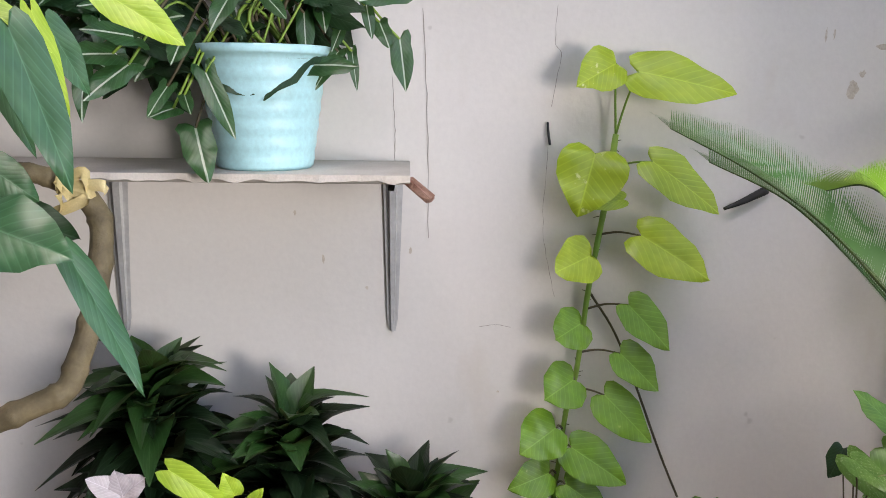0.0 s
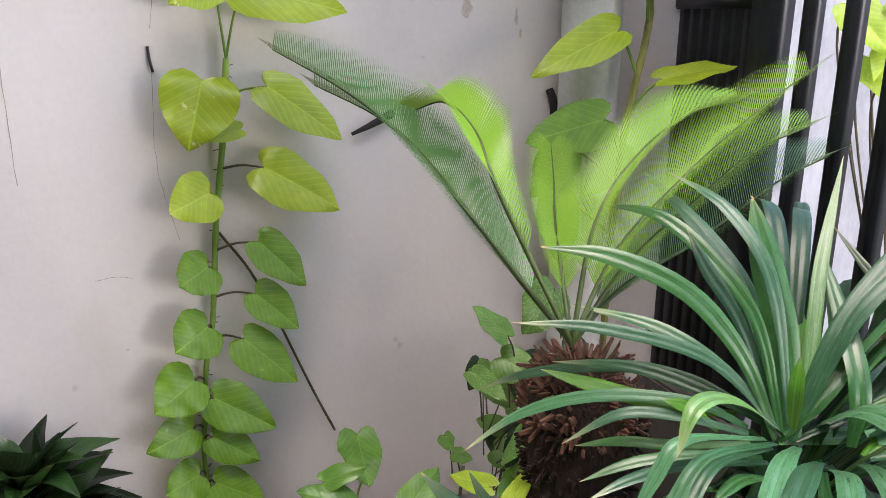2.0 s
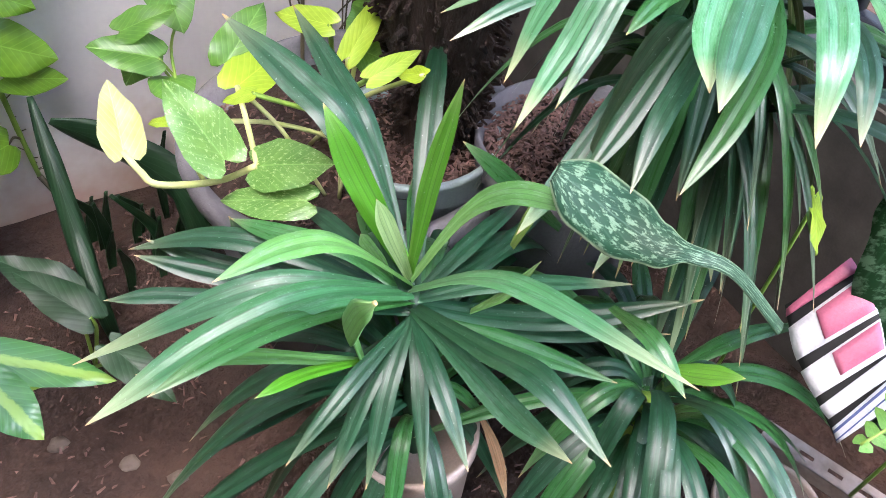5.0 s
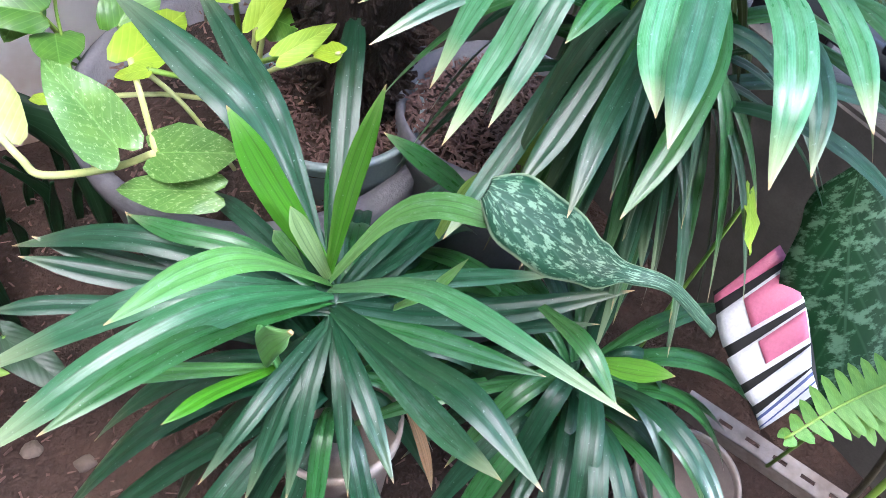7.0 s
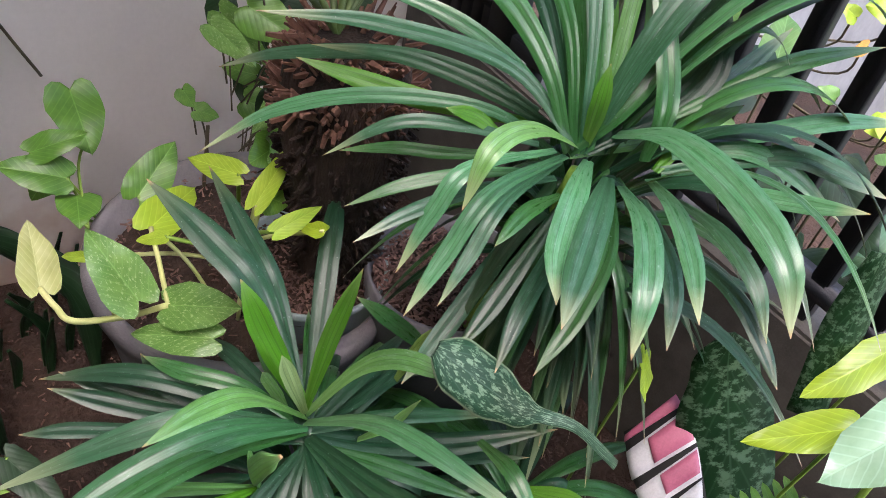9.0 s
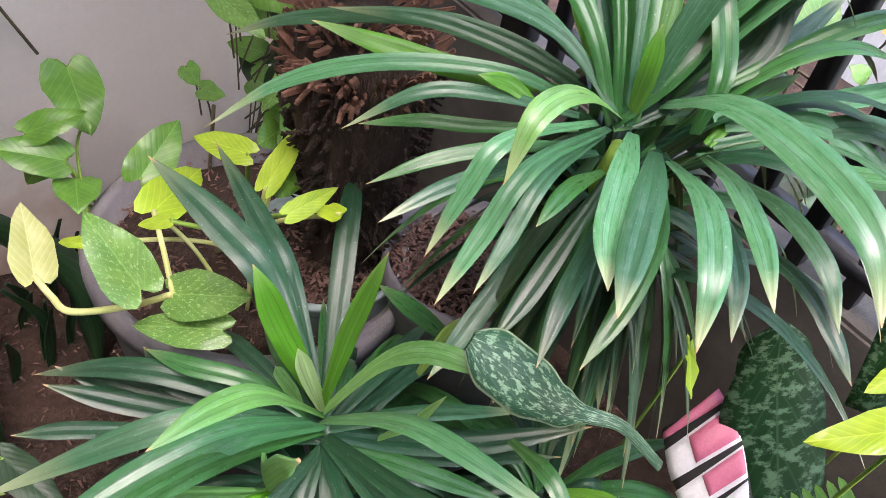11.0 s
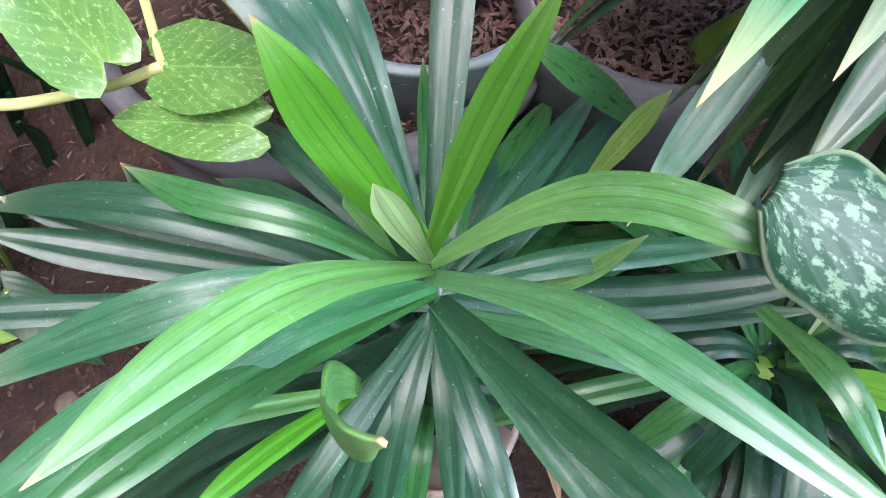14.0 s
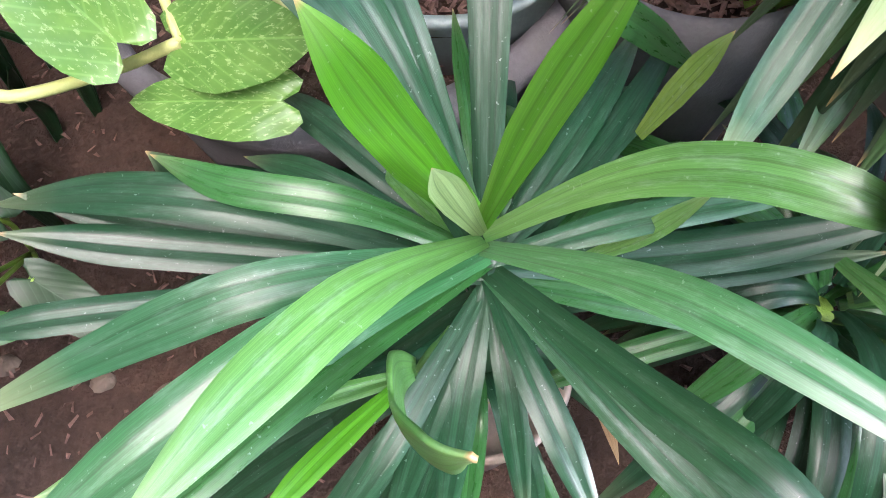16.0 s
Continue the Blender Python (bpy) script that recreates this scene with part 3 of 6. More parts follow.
syng.append(heart((0.020, 1.413, 1.339), (0.026, 1.386, 1.267), 0.032, SYNG, (0.1, -0.9, 0.4), arrow=True))
syng.append(heart((0.170, 1.417, 1.302), (0.181, 1.387, 1.222), 0.040, SYNG, (0.1, -0.9, 0.4), arrow=True))
syng.append(heart((0.094, 1.419, 1.282), (0.104, 1.388, 1.222), 0.018, SYNG, (0.1, -0.9, 0.4), arrow=True))
syng.append(heart((0.072, 1.418, 1.281), (0.035, 1.386, 1.220), 0.025, SYNG, (0.1, -0.9, 0.4), arrow=True))
syng.append(heart((0.138, 1.417, 1.327), (0.155, 1.388, 1.288), 0.031, SYNG, (0.1, -0.9, 0.4), arrow=True))
syng.append(heart((0.116, 1.415, 1.360), (0.128, 1.388, 1.300), 0.023, SYNG, (0.1, -0.9, 0.4), arrow=True))
syng.append(heart((0.172, 1.413, 1.370), (0.103, 1.385, 1.357), 0.036, SYNG, (0.1, -0.9, 0.4), arrow=True))
syng.append(heart((0.081, 1.417, 1.325), (0.065, 1.388, 1.281), 0.022, SYNG, (0.1, -0.9, 0.4), arrow=True))
syng.append(heart((0.046, 1.413, 1.365), (0.056, 1.387, 1.310), 0.031, SYNG, (0.1, -0.9, 0.4), arrow=True))
syng.append(heart((-0.206, 1.318, 1.293), (-0.261, 1.249, 1.303), 0.040, SYNG, (0.1, -0.9, 0.4), arrow=True))
syng.append(heart((-0.223, 1.314, 1.254), (-0.266, 1.248, 1.207), 0.045, SYNG, (0.1, -0.9, 0.4), arrow=True))
syng.append(heart((-0.243, 1.308, 1.269), (-0.289, 1.241, 1.266), 0.045, SYNG, (0.1, -0.9, 0.4), arrow=True))
syng.append(heart((-0.172, 1.326, 1.224), (-0.187, 1.269, 1.182), 0.027, SYNG, (0.1, -0.9, 0.4), arrow=True))
syng.append(heart((-0.149, 1.331, 1.212), (-0.129, 1.283, 1.187), 0.022, SYNG, (0.1, -0.9, 0.4), arrow=True))
syng.append(heart((-0.213, 1.315, 1.308), (-0.135, 1.282, 1.325), 0.045, SYNG, (0.1, -0.9, 0.4), arrow=True))
syng.append(heart((-0.279, 1.297, 1.260), (-0.270, 1.244, 1.177), 0.032, SYNG, (0.1, -0.9, 0.4), arrow=True))
syng.append(heart((-0.075, 1.341, 1.362), (-0.099, 1.290, 1.304), 0.036, SYNG, (0.1, -0.9, 0.4), arrow=True))
syng.append(heart((-0.028, 1.347, 1.357), (0.008, 1.303, 1.324), 0.027, SYNG, (0.1, -0.9, 0.4), arrow=True))
syng.append(heart((-0.147, 1.332, 1.296), (-0.153, 1.280, 1.256), 0.036, SYNG, (0.1, -0.9, 0.4), arrow=True))
rnd = random.Random(11)
for k, lf in enumerate(syng):
    v = lf.data.vertices[len(lf.data.vertices) // 2 - 5].co.copy()
    root = Vector((POT[0] + rnd.uniform(-0.06, 0.06), POT[1] + rnd.uniform(-0.05, 0.05), POT[2] + 0.18))
    topm = (root + v) / 2 + Vector((0, 0, 0.06 + 0.2 * abs(v.x - root.x)))
    part("stalk", tube([root, topm, v], 0.0022, 5), STEMG if k % 3 else STEMD, climber_pot)
for k in range(16):
    a = rnd.uniform(0, 6.28)
    root = Vector((POT[0] + 0.05 * math.cos(a), POT[1] + 0.05 * math.sin(a), POT[2] + 0.18))
    part("stalk", tube([root, root + Vector((rnd.uniform(-0.05, 0.05), rnd.uniform(-0.04, 0.04), 0.06)), root + Vector((rnd.uniform(-0.12, 0.12), rnd.uniform(-0.05, 0.05), 0.16))], 0.003, 5), STEMG if k % 2 else STEMD, climber_pot)
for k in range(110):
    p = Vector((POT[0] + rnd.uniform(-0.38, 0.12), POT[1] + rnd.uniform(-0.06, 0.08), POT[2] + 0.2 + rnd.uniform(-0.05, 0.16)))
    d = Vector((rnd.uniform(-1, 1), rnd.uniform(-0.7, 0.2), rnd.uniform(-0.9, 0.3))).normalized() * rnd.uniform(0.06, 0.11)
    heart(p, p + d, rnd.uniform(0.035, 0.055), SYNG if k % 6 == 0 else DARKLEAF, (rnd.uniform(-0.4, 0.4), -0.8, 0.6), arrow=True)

# ---------------------------------------------------------------- dumb cane
dief = []
dumb_cane = empty("dumb_cane", (-0.35, 1.15, 0.0), "tall dumb cane with a thick ringed cane and broad green leaves", "plant")
LEAF_OWNER[0] = dumb_cane
dief.append(heart((-0.258, 1.030, 1.288), (-0.183, 0.990, 1.113), 0.061, DIEF, (0.5, -0.8, 0.4)))
dief.append(heart((-0.175, 1.100, 1.333), (-0.079, 1.080, 1.277), 0.052, LIME, (0.1, -0.9, 0.5)))
dief.append(heart((-0.255, 1.120, 1.300), (-0.204, 1.110, 1.215), 0.042, DIEF, (0.5, -0.8, 0.2)))
dief.append(heart((-0.262, 1.100, 1.311), (-0.212, 1.070, 1.191), 0.027, LIME, (0.6, -0.7, 0.2)))
dief.append(heart((-0.289, 0.985, 1.077), (-0.179, 0.955, 1.046), 0.093, DIEF, (0.1, -0.8, 0.6)))
dief.append(heart((-0.200, 1.000, 1.039), (-0.100, 0.940, 0.897), 0.040, DIEF, (0.7, -0.7, 0.3)))
dief.append(heart((-0.315, 1.060, 1.134), (-0.247, 1.040, 1.096), 0.053, DIEF, (0.0, -0.8, 0.6)))
dief.append(heart((-0.298, 1.060, 1.313), (-0.221, 1.050, 1.265), 0.038, LIME, (0.2, -0.8, 0.6)))
dief.append(heart((-0.363, 1.150, 1.307), (-0.283, 1.130, 1.136), 0.042, DIEF, (0.3, -0.8, 0.5)))
dief.append(heart((-0.317, 1.120, 1.060), (-0.226, 1.100, 1.039), 0.064, DARKLEAF, (0.0, -0.8, 0.6)))
CANE = [(-0.340, 1.062, 0.806), (-0.289, 1.075, 0.825), (-0.255, 1.095, 0.840), (-0.248, 1.120, 0.869), (-0.237, 1.150, 0.922), (-0.232, 1.180, 0.993), (-0.236, 1.200, 1.044), (-0.254, 1.200, 1.079)]
CANE2 = [(-0.254, 1.200, 1.080), (-0.287, 1.200, 1.096), (-0.319, 1.190, 1.109), (-0.364, 1.170, 1.115)]
part("cane", tube(CANE, 0.0155, 14, taper=lambda f: 1 + 0.16 * (abs(math.sin(f * 20)) ** 14), n=16), CANEM, dumb_cane)
part("cane", tube(CANE2, 0.013, 12, taper=lambda f: 1 + 0.10 * (abs(math.sin(f * 16)) ** 8), n=10), CANEM, dumb_cane)
part("cane_base", tube([CANE[0], Vector(CANE[0]) + Vector((-0.08, 0.02, -0.1)), Vector(CANE[0]) + Vector((-0.1, 0.02, -0.68))], 0.016, 12), CANEM, dumb_cane)
knot = Vector(CANE[-1])
tie = empty("cloth_tie", knot, "faded yellow cloth strip tied round the cane", "cloth")
for k in range(5):
    d = Vector((math.cos(k * 1.3) * 0.03, -0.012, math.sin(k * 1.3) * 0.018))
    line = [knot + Vector((-0.03, -0.015, 0.012)), knot + d + Vector((0, -0.012, 0.016)), knot + Vector((0.035 - 0.02 * k, -0.014, 0.005 - 0.008 * k))]
    rows, uvs = strap_rows(spline(line, 6), 0.016, lambda f: 1, lambda u: 0.25 * u, 0.2, Vector((0.1, 0.2, 1)))
    part("strip", sheet(bmesh.new(), rows, uvs), CLOTH, tie)

# ---------------------------------------------------------------- dracaenas
DRAC_MESH = []
for k in range(5):
    rows, uvs = lance_rows(0.1, 0.052, 0.3 + 0.5 * k)
    bm = sheet(bmesh.new(), rows, uvs)
    me = bpy.data.meshes.new("leaf")
    bm.to_mesh(me)
    bm.free()
    for p in me.polygons:
        p.use_smooth = True
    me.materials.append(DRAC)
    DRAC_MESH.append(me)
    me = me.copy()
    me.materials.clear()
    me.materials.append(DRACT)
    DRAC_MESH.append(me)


def dracaena(x, y, top, radius, count, seed, label):
    th = empty("dracaena", (x, y, 0), label, "plant", "dracaenas along the wall")
    rnd = random.Random(seed)
    part("stem", tube([(x, y, 0.0), (x + 0.01, y, top * 0.5), (x, y, top - 0.06)], 0.012, 8), STEMD, th)
    for k in range(count):
        f = (k + 0.5) / count
        z = top - 0.05 - 0.42 * f
        a = k * 2.39996 + rnd.uniform(-0.3, 0.3)
        lift = 66 - 72 * f + rnd.uniform(-16, 16)
        lng = (0.75 + 0.5 * min(1, f * 2.2)) * radius / 0.1 * rnd.uniform(0.8, 1.2)
        # most top leaves take the lighter green, all others the shadow-darkened one
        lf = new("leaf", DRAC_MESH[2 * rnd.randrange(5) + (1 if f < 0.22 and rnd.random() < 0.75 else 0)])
        lf.matrix_world = pose(x + 0.012 * math.cos(a), y + 0.012 * math.sin(a), z, 0, 0, math.degrees(a) - 90) @ pose(0, 0, 0, lift, rnd.uniform(-20, 20), 0) @ Matrix.Diagonal((lng, lng, lng, 1))
        own(lf, th)
    return th


dracaena(-0.25, 1.42, 0.79, 0.13, 210, 3, "bushy dark green dracaena with curled pointed leaves, tallest of the row")
dracaena(-0.015, 1.41, 0.72, 0.115, 180, 5, "bushy dark green dracaena with fresh green shoots on top")
dracaena(0.195, 1.42, 0.575, 0.13, 180, 7, "low dark green dracaena beside the wall")
dracaena(0.20, 1.38, 0.36, 0.12, 60, 9, "low dark green dracaena beside the wall")

# pink-white and yellow leaves at the foot of the dracaenas
rosette = empty("variegated_shrub", (-0.1, 1.2, 0), "small shrub with lilac-grey and yellow-green leaves", "plant")
LEAF_OWNER[0] = rosette
LILAC = blade_mat("leaf_lilac", (0.36, 0.33, 0.37), (0.5, 0.46, 0.5), 0.5, 0.15)
part("stem", tube([(-0.1, 1.25, 0), (-0.1, 1.24, 0.3), (-0.12, 1.2, 0.6)], 0.008, 6), STEMD, rosette)
heart((-0.115, 1.044, 0.752), (-0.030, 1.016, 0.713), 0.038, LIME, (0, -0.8, 0.6))
heart((-0.033, 1.041, 0.718), (-0.045, 1.034, 0.751), 0.030, LIME, (0, -0.8, 0.6))
heart((-0.012, 1.037, 0.705), (0.003, 1.031, 0.732), 0.023, LIME, (0, -0.8, 0.6))
heart((-0.168, 1.019, 0.733), (-0.200, 1.001, 0.762), 0.033, LILAC, (0, -0.8, 0.6))
heart((-0.164, 1.020, 0.732), (-0.136, 1.017, 0.756), 0.038, LILAC, (0, -0.8, 0.6))
heart((-0.164, 1.019, 0.729), (-0.171, 1.014, 0.767), 0.033, LILAC, (0, -0.8, 0.6))

# ---------------------------------------------------------------- wall vine
vine = []
wall_vine = empty("wall_vine", (0.45, 1.53, 0), "neon green pothos vine climbing up the wall", "vine")
LEAF_OWNER[0] = wall_vine
vine.append(heart((0.578, 1.492, 1.259), (0.743, 1.462, 1.227), 0.090, NEON, (0.20, -1.0, 0.30)))
vine.append(heart((0.612, 1.492, 1.106), (0.731, 1.462, 1.021), 0.081, NEON, (0.20, -1.0, 0.30)))
vine.append(heart((0.600, 1.492, 0.974), (0.724, 1.462, 0.901), 0.098, NEON, (0.20, -1.0, 0.30)))
vine.append(heart((0.585, 1.492, 0.846), (0.660, 1.462, 0.770), 0.075, VINEG, (0.20, -1.0, 0.30)))
vine.append(heart((0.575, 1.492, 0.754), (0.643, 1.462, 0.692), 0.073, VINEG, (0.20, -1.0, 0.30)))
vine.append(heart((0.551, 1.492, 0.673), (0.637, 1.462, 0.591), 0.083, VINEGV, (0.20, -1.0, 0.30)))
vine.append(heart((0.494, 1.492, 0.569), (0.595, 1.462, 0.508), 0.089, VINEG, (0.20, -1.0, 0.30)))
vine.append(heart((0.538, 1.492, 1.272), (0.468, 1.462, 1.235), 0.083, NEONV, (-0.10, -1.0, 0.30)))
vine.append(heart((0.510, 1.492, 1.118), (0.479, 1.462, 1.013), 0.126, NEONV, (-0.10, -1.0, 0.30)))
vine.append(heart((0.564, 1.492, 1.038), (0.487, 1.462, 1.029), 0.033, NEON, (-0.10, -1.0, 0.30)))
vine.append(heart((0.510, 1.492, 0.936), (0.445, 1.462, 0.913), 0.091, NEON, (-0.10, -1.0, 0.30)))
vine.append(heart((0.499, 1.492, 0.810), (0.449, 1.462, 0.789), 0.086, VINEG, (-0.10, -1.0, 0.30)))
vine.append(heart((0.492, 1.492, 0.703), (0.434, 1.462, 0.675), 0.096, VINEG, (-0.10, -1.0, 0.30)))
vine.append(heart((0.463, 1.492, 0.608), (0.394, 1.462, 0.569), 0.100, VINEG, (-0.10, -1.0, 0.30)))
vine.append(heart((0.454, 1.492, 0.517), (0.376, 1.462, 0.499), 0.077, VINEGV, (-0.10, -1.0, 0.30)))
vine.append(heart((0.487, 1.492, 0.494), (0.564, 1.462, 0.448), 0.070, VINEG, (0.20, -1.0, 0.30)))
vine.append(heart((0.486, 1.492, 0.402), (0.568, 1.462, 0.365), 0.083, VINEG, (0.20, -1.0, 0.30)))
vine.append(heart((0.491, 1.492, 0.341), (0.571, 1.462, 0.329), 0.054, VINEG, (0.20, -1.0, 0.30)))
vine.append(heart((0.459, 1.492, 0.425), (0.399, 1.462, 0.414), 0.084, VINEG, (-0.10, -1.0, 0.30)))
vine.append(heart((0.456, 1.492, 0.352), (0.385, 1.462, 0.340), 0.079, VINEG, (-0.10, -1.0, 0.30)))
vine.append(heart((0.457, 1.492, 0.226), (0.375, 1.462, 0.224), 0.078, VINEG, (-0.10, -1.0, 0.30)))
VINE_STEM = [(0.554, 1.530, 1.150), (0.545, 1.530, 1.051), (0.532, 1.530, 0.957), (0.519, 1.530, 0.861), (0.511, 1.530, 0.774), (0.503, 1.530, 0.695), (0.488, 1.530, 0.622), (0.480, 1.530, 0.530), (0.472, 1.530, 0.441), (0.476, 1.530, 0.357), (0.476, 1.530, 0.230), (0.477, 1.530, 0.121)]
WIRE = [(0.525, 1.540, 0.856), (0.575, 1.540, 0.780), (0.621, 1.540, 0.677), (0.679, 1.540, 0.533), (0.718, 1.535, 0.444)]
part("stem", tube(VINE_STEM, 0.0052, 8, taper=lambda f: 1.0 - 0.25 * f + 0.15 * abs(math.sin(f * 60))), STEMG, wall_vine)
low = VINE_STEM[-1]
part("stem", tube([low, (low[0] + 0.02, low[1] - 0.02, low[2] * 0.5), (low[0] + 0.03, low[1] - 0.03, 0.0)], 0.0048, 8), STEMD, wall_vine)
stemline = spline(VINE_STEM, 8)
rnd = random.Random(2)
for lf in vine:
    v = lf.data.vertices[55].co.copy()
    near = min(stemline, key=lambda q: (q - v - Vector((0, 0, -0.02))).length)
    part("stalk", tube([near, (near + v) / 2 + Vector((0, 0.006, 0.004)), v], 0.0021, 5, taper=lambda f: 1.2 - 0.4 * f), STEMD if v.z < 1.0 else STEMG, wall_vine)
for k in range(90):
    q = stemline[rnd.randrange(len(stemline))]
    part("rootlet", tube([q, q + Vector((rnd.uniform(-0.014, 0.014), rnd.uniform(-0.004, 0.02), rnd.uniform(-0.008, 0.006)))], 0.0009, 4, n=1), STEMD, wall_vine)
runner = tagged(part("dry_runner", tube(WIRE, 0.0026, 6), STEMD), "thin dark dry runner leaning on the wall", "stem")

# marks on the wall
tagged(part("wall_hook", tube([(0.435, 1.553, 1.168), (0.436, 1.548, 1.15), (0.440, 1.549, 1.128)], 0.0025, 6), STEEL), "small dark bent wire hook in the wall", "hook")
CRACK = surface("crack", (0.3, 0.27, 0.24), (0.42, 0.38, 0.34), 30, 0.9)


def crack(points, width):
    line = spline(points, 8)
    rnd = random.Random(len(points))
    line = [p + Vector((rnd.uniform(-0.0012, 0.0012), 0, 0)) for p in line]
    rows, uvs = strap_rows(line, width, lambda f: 0.5 + 0.5 * math.sin(f * 17) ** 2, lambda u: 0, 0, Vector((1, 0, 0)))
    bm = sheet(bmesh.new(), rows, uvs)
    return part("crack", bm, CRACK, wall)


crack([(0.209, 1.555, 1.362), (0.218, 1.555, 1.191), (0.223, 1.555, 0.955)], 0.0016)
crack([(0.156, 1.555, 1.247), (0.160, 1.555, 1.170), (0.161, 1.555, 1.095)], 0.0014)
crack([(0.446, 1.555, 1.372), (0.443, 1.555, 1.309), (0.454, 1.555, 1.285), (0.440, 1.555, 1.196)], 0.0012)
crack([(0.438, 1.555, 1.125), (0.435, 1.555, 0.969), (0.461, 1.555, 0.844)], 0.0010)
crack([(0.321, 1.555, 0.785), (0.353, 1.555, 0.789), (0.380, 1.555, 0.784)], 0.0012)
STAIN = surface("wall_stain", (0.52, 0.45, 0.36), (0.62, 0.56, 0.48), 60, 0.8, 0.4, 4)


def stain(x, z, w, h, seed):
    bm = bmesh.new()
    rnd = random.Random(seed)
    ring = [bm.verts.new((x + w * math.cos(a) * rnd.uniform(0.5, 1.1), 1.5553, z + h * math.sin(a) * rnd.uniform(0.5, 1.1))) for a in [k * 0.45 for k in range(14)]]
    bm.faces.new(ring)
    return part("stain", bm, STAIN, wall)


for k, (x, z, w, h) in enumerate(((0.99, 1.235, 0.012, 0.02), (1.005, 1.262, 0.008, 0.008), (1.09, 1.22, 0.004, 0.022), (1.10, 1.19, 0.003, 0.012), (0.93, 1.33, 0.003, 0.014), (0.945, 1.33, 0.0025, 0.012), (1.04, 1.31, 0.02, 0.006), (0.19, 0.93, 0.004, 0.009), (0.03, 0.915, 0.004, 0.01), (-0.02, 1.0, 0.003, 0.006), (0.11, 0.86, 0.003, 0.004), (0.36, 0.655, 0.003, 0.003))):
    stain(x, z, w, h, k)


# ---------------------------------------------------------------- cycad on its stump
STUMP = (0.935, 1.0)
cycad = empty("cycad", (STUMP[0], STUMP[1], 0.5), "cycad with feathery fresh green fronds on a fibrous stump", "plant")


def stump():
    bm = lathe([(0.0005, 0.765), (0.045, 0.762), (0.07, 0.74), (0.08, 0.68), (0.068, 0.58), (0.055, 0.48), (0.05, 0.36)], (*STUMP, 0), 48, 0.22)
    return bm


part("stump", stump(), FIBRE, cycad, "dark brown fibrous stump")
rnd = random.Random(21)
for name, count, low, high, long, mat, label in (("leaf_scar", 620, 0.69, 0.778, 0.022, SCAR, "torn reddish brown leaf bases"), ("fibre", 900, 0.37, 0.70, 0.015, FIBRE, "short dark stump fibres")):
    bm = bmesh.new()
    for k in range(count):
        a, z = rnd.uniform(0, 6.28), rnd.uniform(low, high)
        r = (0.048 + 0.032 * max(0, min(1, (z - 0.42) / 0.24))) if z < 0.73 else rnd.uniform(0.03, 0.07)
        p = Vector((STUMP[0] + r * math.cos(a), STUMP[1] + r * math.sin(a), z))
        o = Vector((math.cos(a), math.sin(a), rnd.uniform(-0.9, 0.9) if z < 0.7 else rnd.uniform(0.0, 1.4))).normalized()
        tube([p - o * 0.008, p + o * rnd.uniform(0.3, 1.0) * long], rnd.uniform(0.0016, 0.0044), 4, bm, lambda f: 1.2 - 0.5 * f, 1)
    tagged(part(name, bm, mat, cycad, label, smooth=False), kind="stuff")


def frond(points, mat):
    th = part("frond", tube(points, 0.0029, 6, taper=lambda f: 1.2 - 0.9 * f), RACHIS, cycad)
    line = spline(points, 80 // (len(points) - 1))
    n = len(line)
    bm = bmesh.new()
    total = sum((b - a).length for a, b in zip(line, line[1:]))
    out = Vector((line[-1].x - line[0].x, line[-1].y - line[0].y, 0)).normalized()
    for i in range(int(n * 0.15), n):
        f = i / (n - 1)
        t = (line[min(i + 1, n - 1)] - line[i - 1]).normalized()
        s = t.cross(Vector((0, 0, 1)))
        s = (s if s.length > 0.1 else out.cross(Vector((0, 0, 1)))).normalized()
        up = s.cross(t)
        lng = 0.1 * math.sin(math.pi * min(1, max(0.0, f - 0.13) / 0.87 * 0.8 + 0.1)) ** 0.6 * total / 0.6
        for sgn in (-1, 1):
            for sub in (0, 0.5):
                q = line[i] + (line[min(i + 1, n - 1)] - line[i]) * sub
                d = (t * 0.8 + s * sgn * 0.62 + up * 0.45).normalized()
                e = q + d * lng + Vector((0, 0, -0.06 * lng))
                m = (q + e) / 2 + up * 0.05 * lng
                w = t * 0.0011
                a, b2, c, d2, g = (bm.verts.new(v) for v in (q - w, q + w, m - w, m + w, e))
                bm.faces.new((a, b2, d2, c))
                bm.faces.new((c, d2, g))
    bm.loops.layers.uv.verify()
    leaflets = tagged(part("leaflet", bm, mat, None), kind="stuff")
    leaflets.parent = th
    leaflets.matrix_parent_inverse = Matrix.Translation(-Vector(cycad.location))
    leaflets.matrix_parent_inverse = th.matrix_parent_inverse.inverted() @ leaflets.matrix_parent_inverse
    return th


frond([(0.838, 0.875, 0.864), (0.763, 0.986, 0.988), (0.731, 1.113, 1.060), (0.677, 1.247, 1.119), (0.605, 1.385, 1.169)], CYCADD)
frond([(0.838, 0.875, 0.864), (0.799, 0.976, 0.938), (0.772, 1.092, 1.008), (0.727, 1.214, 1.077), (0.656, 1.340, 1.120)], CYCADD)
frond([(0.838, 0.875, 0.864), (0.772, 0.935, 1.027), (0.770, 1.003, 1.089), (0.760, 1.075, 1.117), (0.748, 1.150, 1.101)], CYCAD)
frond([(0.838, 0.875, 0.864), (0.879, 0.907, 0.993), (0.956, 0.943, 1.063), (1.056, 0.981, 1.104), (1.161, 1.020, 1.113)], CYCAD)
frond([(0.838, 0.875, 0.864), (0.906, 0.902, 0.958), (1.017, 0.933, 1.034), (1.124, 0.966, 1.089), (1.259, 1.000, 1.153)], CYCAD)
